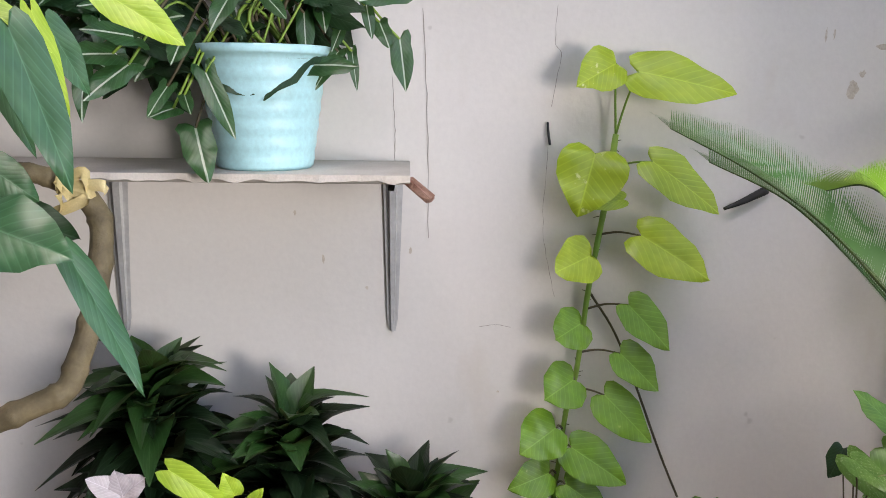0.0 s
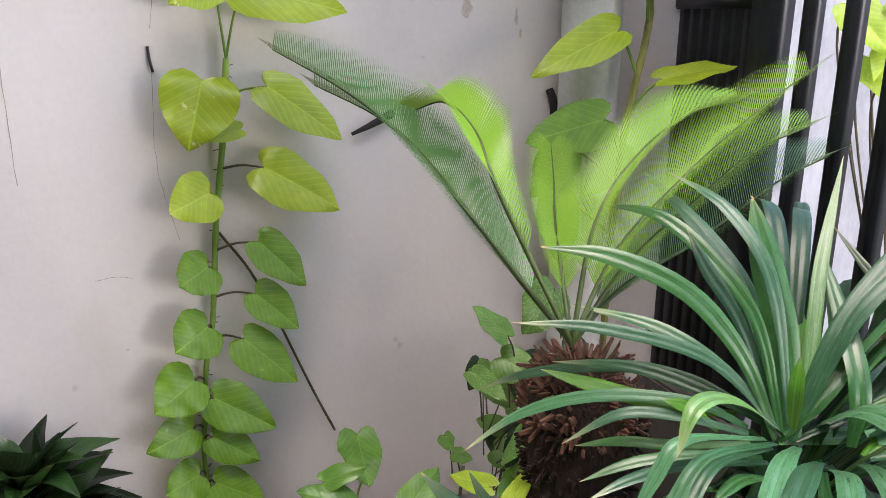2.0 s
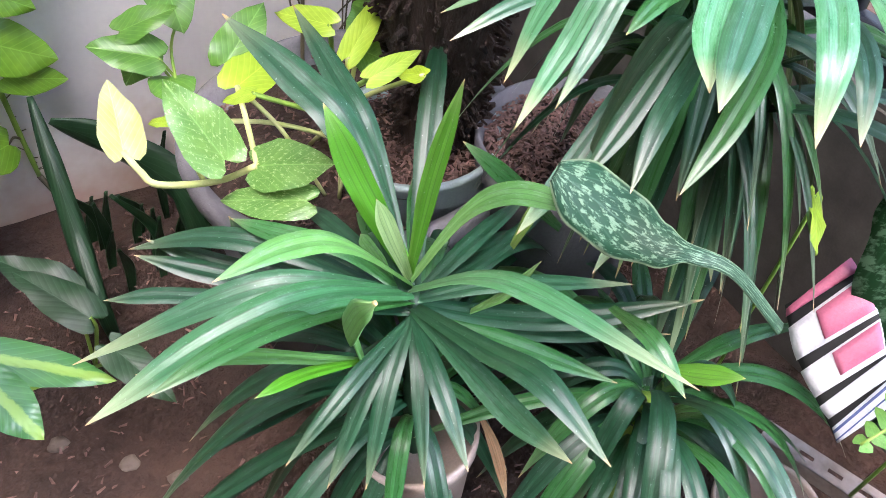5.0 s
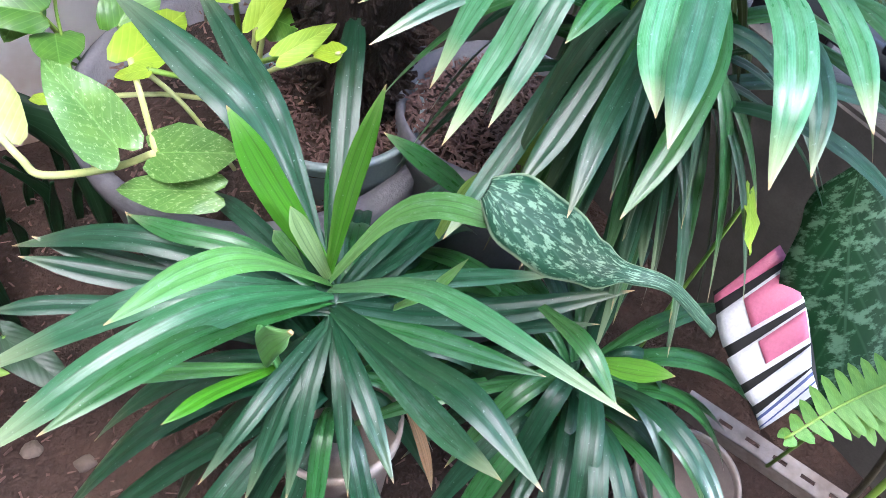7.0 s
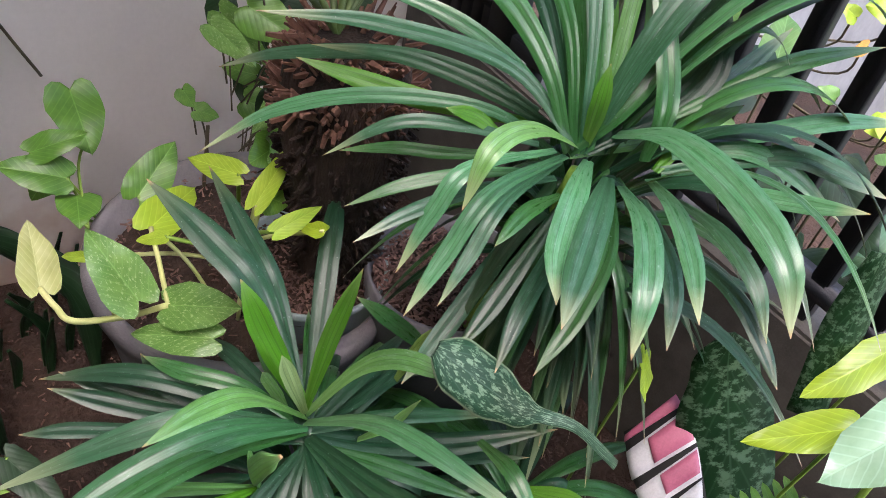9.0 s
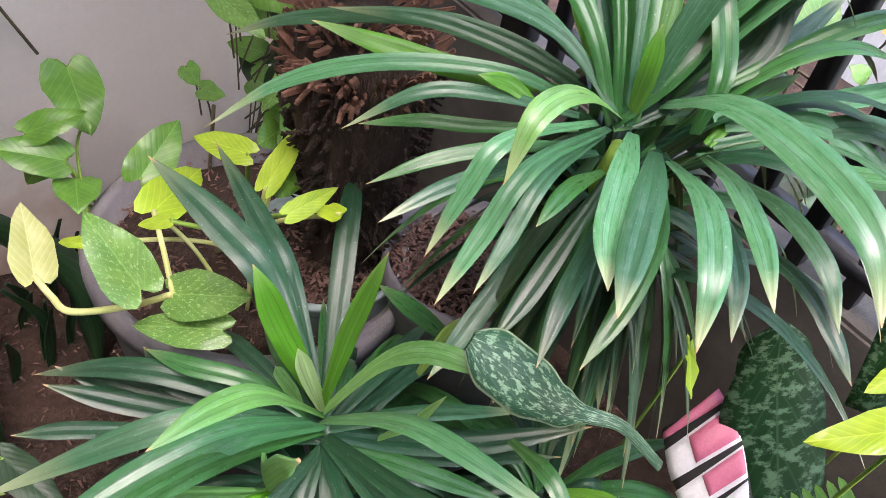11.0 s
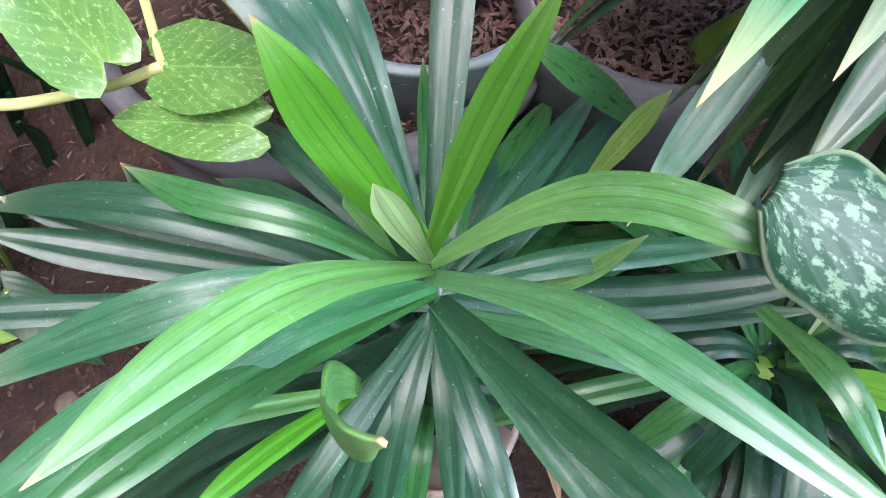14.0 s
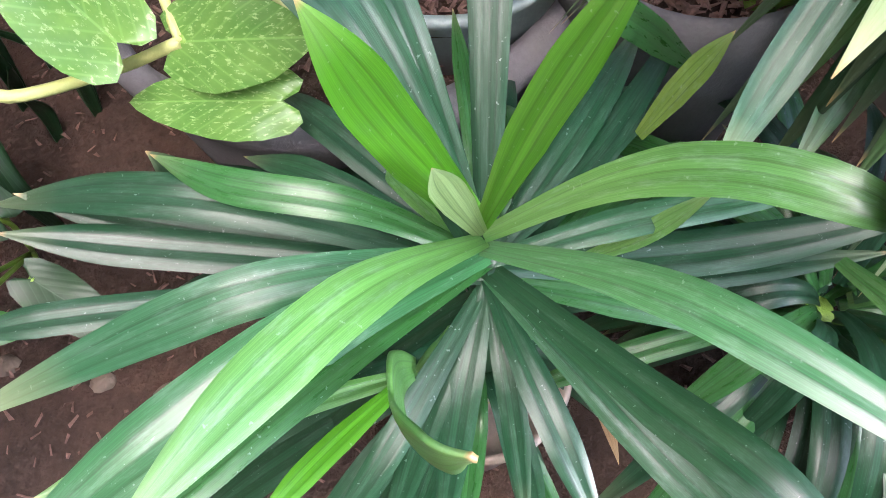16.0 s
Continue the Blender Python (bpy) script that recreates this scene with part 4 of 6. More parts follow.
frond([(0.838, 0.875, 0.864), (0.936, 0.920, 0.936), (1.070, 0.971, 0.994), (1.204, 1.024, 1.043), (1.357, 1.080, 1.066)], CYCAD)
frond([(0.838, 0.875, 0.864), (0.938, 0.929, 0.904), (1.094, 0.989, 0.934), (1.280, 1.054, 0.989), (1.454, 1.120, 1.012)], CYCADD)
frond([(0.838, 0.875, 0.864), (0.874, 0.987, 0.966), (0.940, 1.115, 0.995), (1.007, 1.250, 1.028)], CYCAD)

# vine by the pipe
pipevine = []
pipe_vine = empty("pipe_vine", (1.25, 1.45, 0), "neon green pothos vine climbing beside the drain pipe", "vine")
LEAF_OWNER[0] = pipe_vine
pipevine.append(heart((1.212, 1.400, 1.198), (1.035, 1.370, 1.129), 0.078, NEON, (-0.3, -0.9, 0.4)))
pipevine.append(heart((1.292, 1.370, 1.115), (1.433, 1.340, 1.146), 0.051, NEON, (0.1, -0.6, 0.8)))
pipevine.append(heart((1.194, 1.400, 1.043), (1.027, 1.370, 1.015), 0.095, VINEG, (-0.2, -0.9, 0.3)))
pipevine.append(heart((1.246, 1.370, 1.281), (1.356, 1.350, 1.340), 0.061, LIME, (0.1, -0.8, 0.6)))
pipevine.append(heart((1.244, 1.400, 1.364), (1.097, 1.360, 1.400), 0.069, NEON, (-0.2, -0.6, 0.8)))
pipevine.append(heart((1.133, 1.420, 0.997), (1.052, 1.390, 0.913), 0.083, POTH, (-0.2, -0.9, 0.2)))
pipevine.append(heart((1.253, 1.420, 0.992), (1.157, 1.390, 0.907), 0.089, POTH, (-0.2, -0.9, 0.2)))
pipevine.append(heart((1.116, 1.420, 0.902), (1.119, 1.390, 0.780), 0.084, POTH, (-0.2, -0.9, 0.2)))
PIPE_STEM = [(1.270, 1.395, 1.269), (1.273, 1.395, 1.220), (1.266, 1.395, 1.170), (1.252, 1.395, 1.100), (1.239, 1.395, 1.028), (1.227, 1.395, 0.901), (1.222, 1.395, 0.679)]
pl = PIPE_STEM[-1]
part("stem", tube(PIPE_STEM + [(pl[0], pl[1], 0.0)], 0.0062, 8, taper=lambda f: 1 + 0.2 * abs(math.sin(f * 40))), STEMB, pipe_vine)
sl = spline(PIPE_STEM, 8)
for lf in pipevine:
    v = lf.data.vertices[55].co.copy()
    near = min(sl, key=lambda q: (q - v - Vector((0, 0, -0.07))).length)
    part("stalk", tube([near, (near + v) / 2 + Vector((0, 0, 0.01)), v], 0.003, 5), STEMG, pipe_vine)

# ---------------------------------------------------------------- planters
PL = (0.862, 1.096, 0.0)
planter = empty("round_planter", PL, "weathered grey round planter with a thick rim", "planter")
part("planter_body", lathe([(0.0005, 0.0), (0.16, 0.0), (0.203, 0.30), (0.209, 0.355), (0.222, 0.365), (0.225, 0.39), (0.215, 0.398), (0.202, 0.394), (0.196, 0.355), (0.0005, 0.345)], PL, 56, 0.01), GREYP, planter)
part("planter_soil", lathe([(0.198, 0.355), (0.12, 0.372), (0.0005, 0.38)], PL, 40, 0.06), SOIL, planter, "dark soil with litter")
CANP = (0.905, 1.0, 0.365)
can = empty("plant_can", CANP, "grey-green tin pot of wood chips round the cycad stump", "planter")
part("can_body", lathe([(0.0005, 0.0), (0.096, 0.0), (0.102, 0.066), (0.106, 0.068), (0.106, 0.076), (0.099, 0.076), (0.097, 0.05), (0.0005, 0.048)], CANP, 44), GREENP, can)
part("can_soil", lathe([(0.098, 0.054), (0.05, 0.062), (0.0005, 0.066)], CANP, 30, 0.06), SOIL, can, "dark soil with wood chips")
POTB = (1.048, 0.885, 0.0)
potb = empty("plant_pot", POTB, "grey plastic pot of soil and rice husks under the large pandan", "pot")
part("pot_body", lathe([(0.0005, 0.0), (0.082, 0.0), (0.105, 0.41), (0.112, 0.42), (0.113, 0.46), (0.107, 0.463), (0.102, 0.43), (0.0005, 0.425)], POTB, 44), GREYP, potb)
part("pot_soil", lathe([(0.103, 0.432), (0.06, 0.442), (0.0005, 0.446)], POTB, 30, 0.06), SOIL, potb, "soil covered with husks")
POTA = (0.758, 0.74, 0.0)
pota = empty("plant_pot", POTA, "small beige plastic pot of the front pandan", "pot")
part("pot_body", lathe([(0.0005, 0.0), (0.055, 0.0), (0.07, 0.23), (0.075, 0.235), (0.075, 0.255), (0.069, 0.255), (0.066, 0.23), (0.0005, 0.225)], POTA, 40), BEIGE, pota)


def litter(name, at, radius, z, count, mat, seed, label, size=(0.002, 0.007)):
    bm = bmesh.new()
    rnd = random.Random(seed)
    for k in range(count):
        r, a = radius * rnd.random() ** 0.5, rnd.uniform(0, 6.28)
        l, w = rnd.uniform(*size), rnd.uniform(0.001, 0.0028)
        x, y = at[0] + r * math.cos(a), at[1] + r * math.sin(a)
        zz = z if z is not None else ground_height(x, y) + 0.004
        m = pose(x, y, zz + rnd.uniform(-0.002, 0.008), rnd.uniform(-35, 35), rnd.uniform(-35, 35), rnd.uniform(0, 360))
        vs = [bm.verts.new(m @ Vector(c)) for c in ((-l, -w, 0), (l, -w * 0.6, 0.001), (l * 1.1, w * 0.5, 0), (-l * 0.8, w, 0.0012), (0, 0, w * 1.2))]
        for i in range(4):
            bm.faces.new((vs[i], vs[(i + 1) % 4], vs[4]))
        bm.faces.new(vs[3::-1])
    return tagged(part(name, bm, mat, smooth=False), label, "litter", kind="stuff")


litter("wood_chips", CANP, 0.094, 0.43, 900, CHIP, 1, "reddish wood chips on the soil of the can")
litter("wood_chips", POTB, 0.098, 0.444, 1700, CHIP, 2, "reddish brown husks heaped on the pot soil")
litter("wood_chips", PL, 0.19, 0.376, 700, CHIP, 3, "scattered wood chips on the planter soil")
litter("ground_litter", (0.7, 0.9), 0.6, None, 1500, CHIP, 4, "dry leaf crumbs and chips scattered on the soil", (0.002, 0.009))

# pothos in the planter
pothos = []
pothos_plant = empty("pothos_plant", (PL[0], PL[1], 0.37), "trailing pothos with lime and cream leaves in the grey planter", "plant")
LEAF_OWNER[0] = pothos_plant
pothos.append(heart((0.578, 1.013, 0.529), (0.591, 1.068, 0.579), 0.047, CREAM, (0.2, -0.9, 0.4)))
pothos.append(heart((0.657, 0.934, 0.548), (0.630, 0.988, 0.617), 0.059, POTHV, (0.1, -0.7, 0.7)))
pothos.append(heart((0.685, 0.926, 0.535), (0.742, 0.868, 0.560), 0.054, POTHV, (0.0, -0.6, 0.8)))
pothos.append(heart((0.713, 0.875, 0.518), (0.642, 0.938, 0.500), 0.043, POTHV, (0.0, -0.5, 0.8)))
pothos.append(heart((0.706, 1.026, 0.556), (0.791, 1.093, 0.541), 0.051, LIME, (-0.1, -0.6, 0.8)))
pothos.append(heart((0.816, 1.030, 0.594), (0.777, 1.096, 0.587), 0.034, LIME, (0.0, -0.8, 0.6)))
pothos.append(heart((0.816, 0.987, 0.581), (0.887, 1.028, 0.621), 0.029, LIME, (-0.3, -0.8, 0.5)))
pothos.append(heart((0.807, 0.920, 0.600), (0.868, 0.924, 0.611), 0.024, LIME, (0.0, -0.7, 0.7)))
pothos.append(heart((0.851, 0.891, 0.607), (0.838, 0.925, 0.595), 0.023, NEON, (0.0, -0.5, 0.8)))
pothos.append(heart((0.712, 0.996, 0.565), (0.686, 1.027, 0.544), 0.018, LIME, (0.0, -0.5, 0.8)))
pothos.append(heart((0.633, 1.035, 0.531), (0.613, 1.069, 0.514), 0.015, LIME, (0.0, -0.5, 0.8)))
pothos.append(heart((0.724, 1.122, 0.520), (0.792, 1.164, 0.559), 0.055, POTH, (-0.3, -0.7, 0.6)))
pothos.append(heart((0.838, 1.011, 0.569), (0.867, 0.999, 0.552), 0.043, POTH, (0.0, -0.6, 0.8)))
TRAIL = [(0.578, 1.013, 0.529), (0.585, 0.984, 0.524), (0.595, 0.955, 0.526), (0.649, 0.953, 0.508), (0.685, 0.926, 0.535)]
STALK_G = [(0.631, 0.964, 0.552), (0.638, 0.961, 0.507)]
STALK_A = [(0.706, 1.026, 0.556), (0.696, 0.976, 0.546), (0.685, 0.926, 0.535)]
rnd = random.Random(31)
for k, lf in enumerate(pothos):
    v = lf.data.vertices[55].co.copy()
    if k < 4:
        continue
    root = Vector((PL[0] + rnd.uniform(-0.08, 0.08), PL[1] + rnd.uniform(-0.1, 0.05), 0.375))
    part("stalk", tube([root, (root + v) / 2 + Vector((0, 0, 0.02)), v], 0.0028, 6), STEMG if k % 2 else STEMY, pothos_plant)
part("trailing_stem", tube(TRAIL, 0.0036, 8), STEMY, pothos_plant, "pale yellow trailing stem")
part("stalk", tube(STALK_G, 0.003, 7), STEMY, pothos_plant)
part("stalk", tube(STALK_A, 0.003, 7), STEMY, pothos_plant)
part("stem", tube([TRAIL[-1], (0.735, 0.955, 0.50), (0.76, 1.02, 0.385)], 0.0038, 8), STEMG, pothos_plant)

climber = []
climbing = empty("climbing_pothos", (0.62, 1.5, 0), "green pothos climbing low on the wall", "plant")
LEAF_OWNER[0] = climbing
climber.append(heart((0.728, 1.407, 0.496), (0.723, 1.312, 0.450), 0.079, POTH, (0.0, -0.9, 0.3)))
climber.append(heart((0.645, 1.318, 0.472), (0.717, 1.296, 0.501), 0.044, POTH, (0.0, -0.5, 0.8)))
climber.append(heart((0.677, 1.283, 0.443), (0.598, 1.313, 0.469), 0.061, POTH, (0.0, -0.5, 0.8)))
climber.append(heart((0.684, 1.275, 0.415), (0.670, 1.222, 0.406), 0.061, POTH, (0.0, -0.5, 0.8)))
climber.append(heart((0.673, 1.333, 0.426), (0.630, 1.303, 0.405), 0.054, POTH, (0.0, -0.5, 0.8)))
for lf in climber:
    v = lf.data.vertices[55].co.copy()
    part("stalk", tube([v, v + Vector((0.02, -0.01, -0.05)), v * 0.5 + Vector((0.34, 0.62, 0.18)), (0.68, 1.22, 0.40)], 0.0022, 5), STEMG, climbing)
corner = []
corner_plant = empty("corner_climber", (0.9, 1.25, 0), "dusty variegated climber in the dark corner", "plant")
LEAF_OWNER[0] = corner_plant
corner.append(heart((0.922, 1.315, 0.635), (0.957, 1.238, 0.585), 0.052, POTHV, (-0.4, -0.9, 0.1)))
corner.append(heart((0.964, 1.194, 0.579), (0.902, 1.172, 0.530), 0.037, POTHV, (-0.4, -0.9, 0.1)))
corner.append(heart((0.873, 1.351, 0.498), (0.884, 1.333, 0.474), 0.034, POTH, (0.0, -0.5, 0.8)))
corner.append(heart((0.883, 1.331, 0.470), (0.914, 1.313, 0.461), 0.034, POTH, (0.0, -0.5, 0.8)))
corner.append(heart((0.923, 1.210, 0.736), (0.880, 1.248, 0.780), 0.045, POTH, (0.0, -0.6, 0.7)))
corner.append(heart((1.033, 1.264, 0.783), (0.973, 1.247, 0.716), 0.085, POTHV, (-0.2, -0.9, 0.1)))
corner.append(heart((0.866, 1.213, 0.681), (0.887, 1.135, 0.666), 0.039, POTHV, (0.0, -0.9, 0.3)))
corner.append(heart((0.918, 1.219, 0.695), (0.960, 1.160, 0.672), 0.063, POTH, (0.0, -0.9, 0.3)))
CORNER_STEM = [(0.88, 1.25, 0.0), (0.87, 1.28, 0.3), (0.89, 1.3, 0.46)]
part("stem", tube(CORNER_STEM, 0.003, 7), STEMD, corner_plant)
for lf in corner:
    v = lf.data.vertices[55].co.copy()
    part("stalk", tube([v, v + Vector((0.012, 0.0, -0.03)), v + Vector((0.018, 0.0, -0.09))], 0.0015, 5), STEMD, corner_plant)
# extra leaves, half of them near-black, added to darken the corner
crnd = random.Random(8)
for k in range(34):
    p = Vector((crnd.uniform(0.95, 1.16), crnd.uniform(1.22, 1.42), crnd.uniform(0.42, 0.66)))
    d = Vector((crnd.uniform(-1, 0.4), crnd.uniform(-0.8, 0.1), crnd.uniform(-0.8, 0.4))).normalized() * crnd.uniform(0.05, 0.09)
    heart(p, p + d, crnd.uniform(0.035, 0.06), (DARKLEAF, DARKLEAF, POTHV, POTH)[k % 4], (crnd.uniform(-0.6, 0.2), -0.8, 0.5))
    part("stalk", tube([p, p + Vector((0.01, 0.01, -0.04)), (p.x * 0.4 + 0.55, 1.32, p.z - 0.14)], 0.0014, 5), STEMD, corner_plant)
# ---------------------------------------------------------------- pandans
pandan_a = empty("pandan", (0.76, 0.748, 0.16), "pandan with arching glossy strap leaves in a small pot", "plant", "pandans")
LEAF_OWNER[0] = pandan_a
strap([(0.763, 0.759, 0.501), (0.727, 0.775, 0.615), (0.705, 0.786, 0.700)], 0.027, FRESH, (0.94, 0.25, 0.24))
strap([(0.763, 0.759, 0.501), (0.774, 0.743, 0.625), (0.788, 0.724, 0.733)], 0.019, FRESH, (0.36, -0.92, -0.17))
strap([(0.762, 0.756, 0.494), (0.740, 0.752, 0.574), (0.728, 0.750, 0.621)], 0.016, SHEATH, (-0.95, 0.21, -0.24))
strap([(0.762, 0.755, 0.490), (0.689, 0.727, 0.609), (0.637, 0.707, 0.654), (0.579, 0.685, 0.673)], 0.022, LIGHTG, (-0.14, 0.96, 0.23))
strap([(0.761, 0.752, 0.480), (0.667, 0.748, 0.537), (0.570, 0.744, 0.540), (0.465, 0.740, 0.507)], 0.035, PALE, (-0.03, 0.99, 0.13))
strap([(0.760, 0.749, 0.473), (0.659, 0.732, 0.535), (0.585, 0.719, 0.556), (0.515, 0.707, 0.555)], 0.024, MIDG, (-0.13, 0.98, 0.13))
strap([(0.761, 0.751, 0.477), (0.670, 0.780, 0.519), (0.601, 0.802, 0.514), (0.465, 0.846, 0.453)], 0.027, BLUEB, (0.27, 0.91, 0.31))
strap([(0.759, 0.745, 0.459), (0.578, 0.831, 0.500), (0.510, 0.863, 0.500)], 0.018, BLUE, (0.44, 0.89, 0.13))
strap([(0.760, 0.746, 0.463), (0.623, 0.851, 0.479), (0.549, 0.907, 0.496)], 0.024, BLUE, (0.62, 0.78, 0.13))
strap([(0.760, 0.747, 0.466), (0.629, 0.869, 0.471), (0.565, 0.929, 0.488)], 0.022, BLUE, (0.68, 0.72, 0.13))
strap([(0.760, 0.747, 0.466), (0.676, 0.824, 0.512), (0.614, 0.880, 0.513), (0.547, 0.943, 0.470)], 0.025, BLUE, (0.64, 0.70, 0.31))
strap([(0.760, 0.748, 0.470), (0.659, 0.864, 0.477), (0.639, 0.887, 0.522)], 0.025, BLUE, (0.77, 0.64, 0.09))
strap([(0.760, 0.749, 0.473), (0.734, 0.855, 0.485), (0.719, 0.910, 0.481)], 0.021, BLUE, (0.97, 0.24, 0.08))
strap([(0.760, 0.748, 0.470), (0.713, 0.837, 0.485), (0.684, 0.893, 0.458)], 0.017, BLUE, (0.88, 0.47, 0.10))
strap([(0.760, 0.750, 0.476), (0.712, 0.792, 0.528), (0.664, 0.838, 0.534), (0.640, 0.885, 0.520)], 0.019, MIDG, (0.62, 0.75, 0.15))
strap([(0.761, 0.752, 0.480), (0.701, 0.806, 0.526), (0.669, 0.834, 0.511)], 0.006, LIGHTG, (0.68, 0.72, 0.11))
strap([(0.761, 0.753, 0.484), (0.782, 0.679, 0.567), (0.800, 0.617, 0.598), (0.837, 0.490, 0.614)], 0.023, PALE, (-0.94, -0.32, -0.11))
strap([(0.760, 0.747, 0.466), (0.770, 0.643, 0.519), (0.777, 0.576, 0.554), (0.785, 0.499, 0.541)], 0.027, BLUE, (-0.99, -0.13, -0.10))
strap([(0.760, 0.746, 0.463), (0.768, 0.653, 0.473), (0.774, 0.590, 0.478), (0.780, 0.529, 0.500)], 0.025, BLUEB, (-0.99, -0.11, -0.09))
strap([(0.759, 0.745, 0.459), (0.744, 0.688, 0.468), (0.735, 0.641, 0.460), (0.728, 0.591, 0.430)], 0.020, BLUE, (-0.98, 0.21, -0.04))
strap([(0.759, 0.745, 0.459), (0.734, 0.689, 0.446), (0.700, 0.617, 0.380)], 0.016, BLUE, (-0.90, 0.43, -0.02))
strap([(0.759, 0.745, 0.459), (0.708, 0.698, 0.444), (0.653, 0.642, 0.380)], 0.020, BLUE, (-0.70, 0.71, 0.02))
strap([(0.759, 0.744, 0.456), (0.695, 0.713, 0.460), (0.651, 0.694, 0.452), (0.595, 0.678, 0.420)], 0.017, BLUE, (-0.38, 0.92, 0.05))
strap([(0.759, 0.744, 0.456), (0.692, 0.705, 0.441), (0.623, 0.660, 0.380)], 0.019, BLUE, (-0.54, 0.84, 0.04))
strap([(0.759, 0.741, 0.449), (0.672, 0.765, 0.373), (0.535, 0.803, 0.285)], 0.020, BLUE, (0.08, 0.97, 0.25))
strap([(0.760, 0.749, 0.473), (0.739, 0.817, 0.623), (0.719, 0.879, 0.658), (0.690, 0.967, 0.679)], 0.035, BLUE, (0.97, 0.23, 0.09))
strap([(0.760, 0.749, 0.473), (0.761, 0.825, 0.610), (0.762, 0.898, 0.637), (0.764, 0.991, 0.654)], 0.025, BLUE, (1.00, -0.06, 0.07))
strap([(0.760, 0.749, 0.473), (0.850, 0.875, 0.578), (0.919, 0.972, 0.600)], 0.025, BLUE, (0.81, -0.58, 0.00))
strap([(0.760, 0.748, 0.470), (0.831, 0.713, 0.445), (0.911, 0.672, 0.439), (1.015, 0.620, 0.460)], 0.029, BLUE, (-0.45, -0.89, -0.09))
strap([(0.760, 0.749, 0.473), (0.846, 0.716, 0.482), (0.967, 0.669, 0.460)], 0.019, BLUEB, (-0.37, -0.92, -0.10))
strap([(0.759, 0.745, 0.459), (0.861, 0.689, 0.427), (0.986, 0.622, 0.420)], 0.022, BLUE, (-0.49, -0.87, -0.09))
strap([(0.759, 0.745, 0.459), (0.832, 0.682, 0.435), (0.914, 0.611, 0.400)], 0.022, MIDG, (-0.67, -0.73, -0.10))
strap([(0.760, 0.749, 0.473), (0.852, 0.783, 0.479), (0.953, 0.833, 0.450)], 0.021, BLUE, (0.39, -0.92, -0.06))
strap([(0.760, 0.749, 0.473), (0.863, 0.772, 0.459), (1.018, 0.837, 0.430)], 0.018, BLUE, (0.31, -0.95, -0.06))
strap([(0.760, 0.748, 0.470), (0.803, 0.826, 0.492), (0.845, 0.901, 0.470)], 0.012, MIDG, (0.87, -0.49, 0.01))
strap([(0.760, 0.748, 0.470), (0.742, 0.799, 0.508), (0.738, 0.809, 0.520)], 0.013, LIGHTG, (0.96, 0.28, 0.07))
strap([(0.762, 0.756, 0.494), (0.783, 0.711, 0.607), (0.799, 0.677, 0.656), (0.817, 0.640, 0.671), (0.826, 0.621, 0.659)], 0.019, LIGHTG, (0.3, 0.9, 0.25))
# side shoot with a curled young leaf
strap([(0.694, 0.725, 0.450), (0.633, 0.707, 0.497), (0.587, 0.693, 0.516)], 0.013, FRESH, (-0.22, 0.97, 0.11))
strap([(0.694, 0.725, 0.450), (0.583, 0.749, 0.506), (0.512, 0.764, 0.511)], 0.017, LIGHTG, (0.25, 0.96, 0.12))
strap([(0.759, 0.744, 0.456), (0.727, 0.734, 0.419), (0.694, 0.725, 0.450)], 0.016, LIGHTG, (-0.29, 0.95, 0.08))
strap([(0.974, 0.795, 0.420), (0.903, 0.795, 0.518), (0.836, 0.794, 0.604)], 0.020, MIDG, (0.74, 0.38, 0.56))
strap([(0.882, 0.762, 0.470), (0.899, 0.759, 0.513), (0.917, 0.755, 0.552)], 0.016, OLIVE, (-0.07, -1.00, -0.05))
strap([(0.956, 0.591, 0.420), (0.966, 0.563, 0.441), (0.978, 0.530, 0.469)], 0.022, FRESH, (-0.79, -0.53, -0.30))
strap([(0.809, 0.725, 0.450), (0.842, 0.710, 0.477), (0.867, 0.699, 0.520)], 0.013, LIGHTG, (-0.34, -0.94, -0.07))
strap([(0.903, 0.636, 0.500), (0.900, 0.581, 0.518), (0.897, 0.530, 0.500)], 0.018, MIDG, (-0.99, 0.05, -0.12))
pandan_b = empty("pandan", (1.015, 0.716, 0.44), "large bushy pandan with dusty drooping strap leaves, pale sheen in their colour", "plant", "pandans")
LEAF_OWNER[0] = pandan_b
strap([(0.990, 0.752, 0.793), (0.943, 0.793, 0.813), (0.866, 0.860, 0.802), (0.799, 0.918, 0.763), (0.743, 0.967, 0.695)], 0.015, PALEB, (0.27, 0.64, 0.71))
strap([(0.988, 0.747, 0.788), (0.920, 0.785, 0.803), (0.868, 0.815, 0.800), (0.814, 0.845, 0.758)], 0.013, BLUEB, (0.26, 0.67, 0.69))
strap([(0.986, 0.766, 0.801), (0.924, 0.825, 0.800), (0.873, 0.873, 0.807), (0.824, 0.920, 0.816)], 0.020, FRESH, (0.51, 0.46, 0.72))
strap([(0.997, 0.767, 0.810), (0.959, 0.818, 0.827), (0.909, 0.885, 0.822), (0.840, 0.977, 0.784), (0.797, 1.034, 0.743)], 0.015, BLUEB, (0.42, 0.50, 0.76))
strap([(1.017, 0.725, 0.792), (0.916, 0.691, 0.865), (0.848, 0.668, 0.884), (0.822, 0.659, 0.839)], 0.019, LIGHTP, (-0.21, 0.90, 0.38))
strap([(1.006, 0.726, 0.784), (0.887, 0.693, 0.809), (0.835, 0.679, 0.768), (0.793, 0.668, 0.726)], 0.017, PALEB, (-0.29, 0.95, 0.10))
strap([(1.000, 0.725, 0.780), (0.885, 0.676, 0.812), (0.840, 0.657, 0.785), (0.806, 0.645, 0.755)], 0.013, BLUEB, (-0.39, 0.92, 0.09))
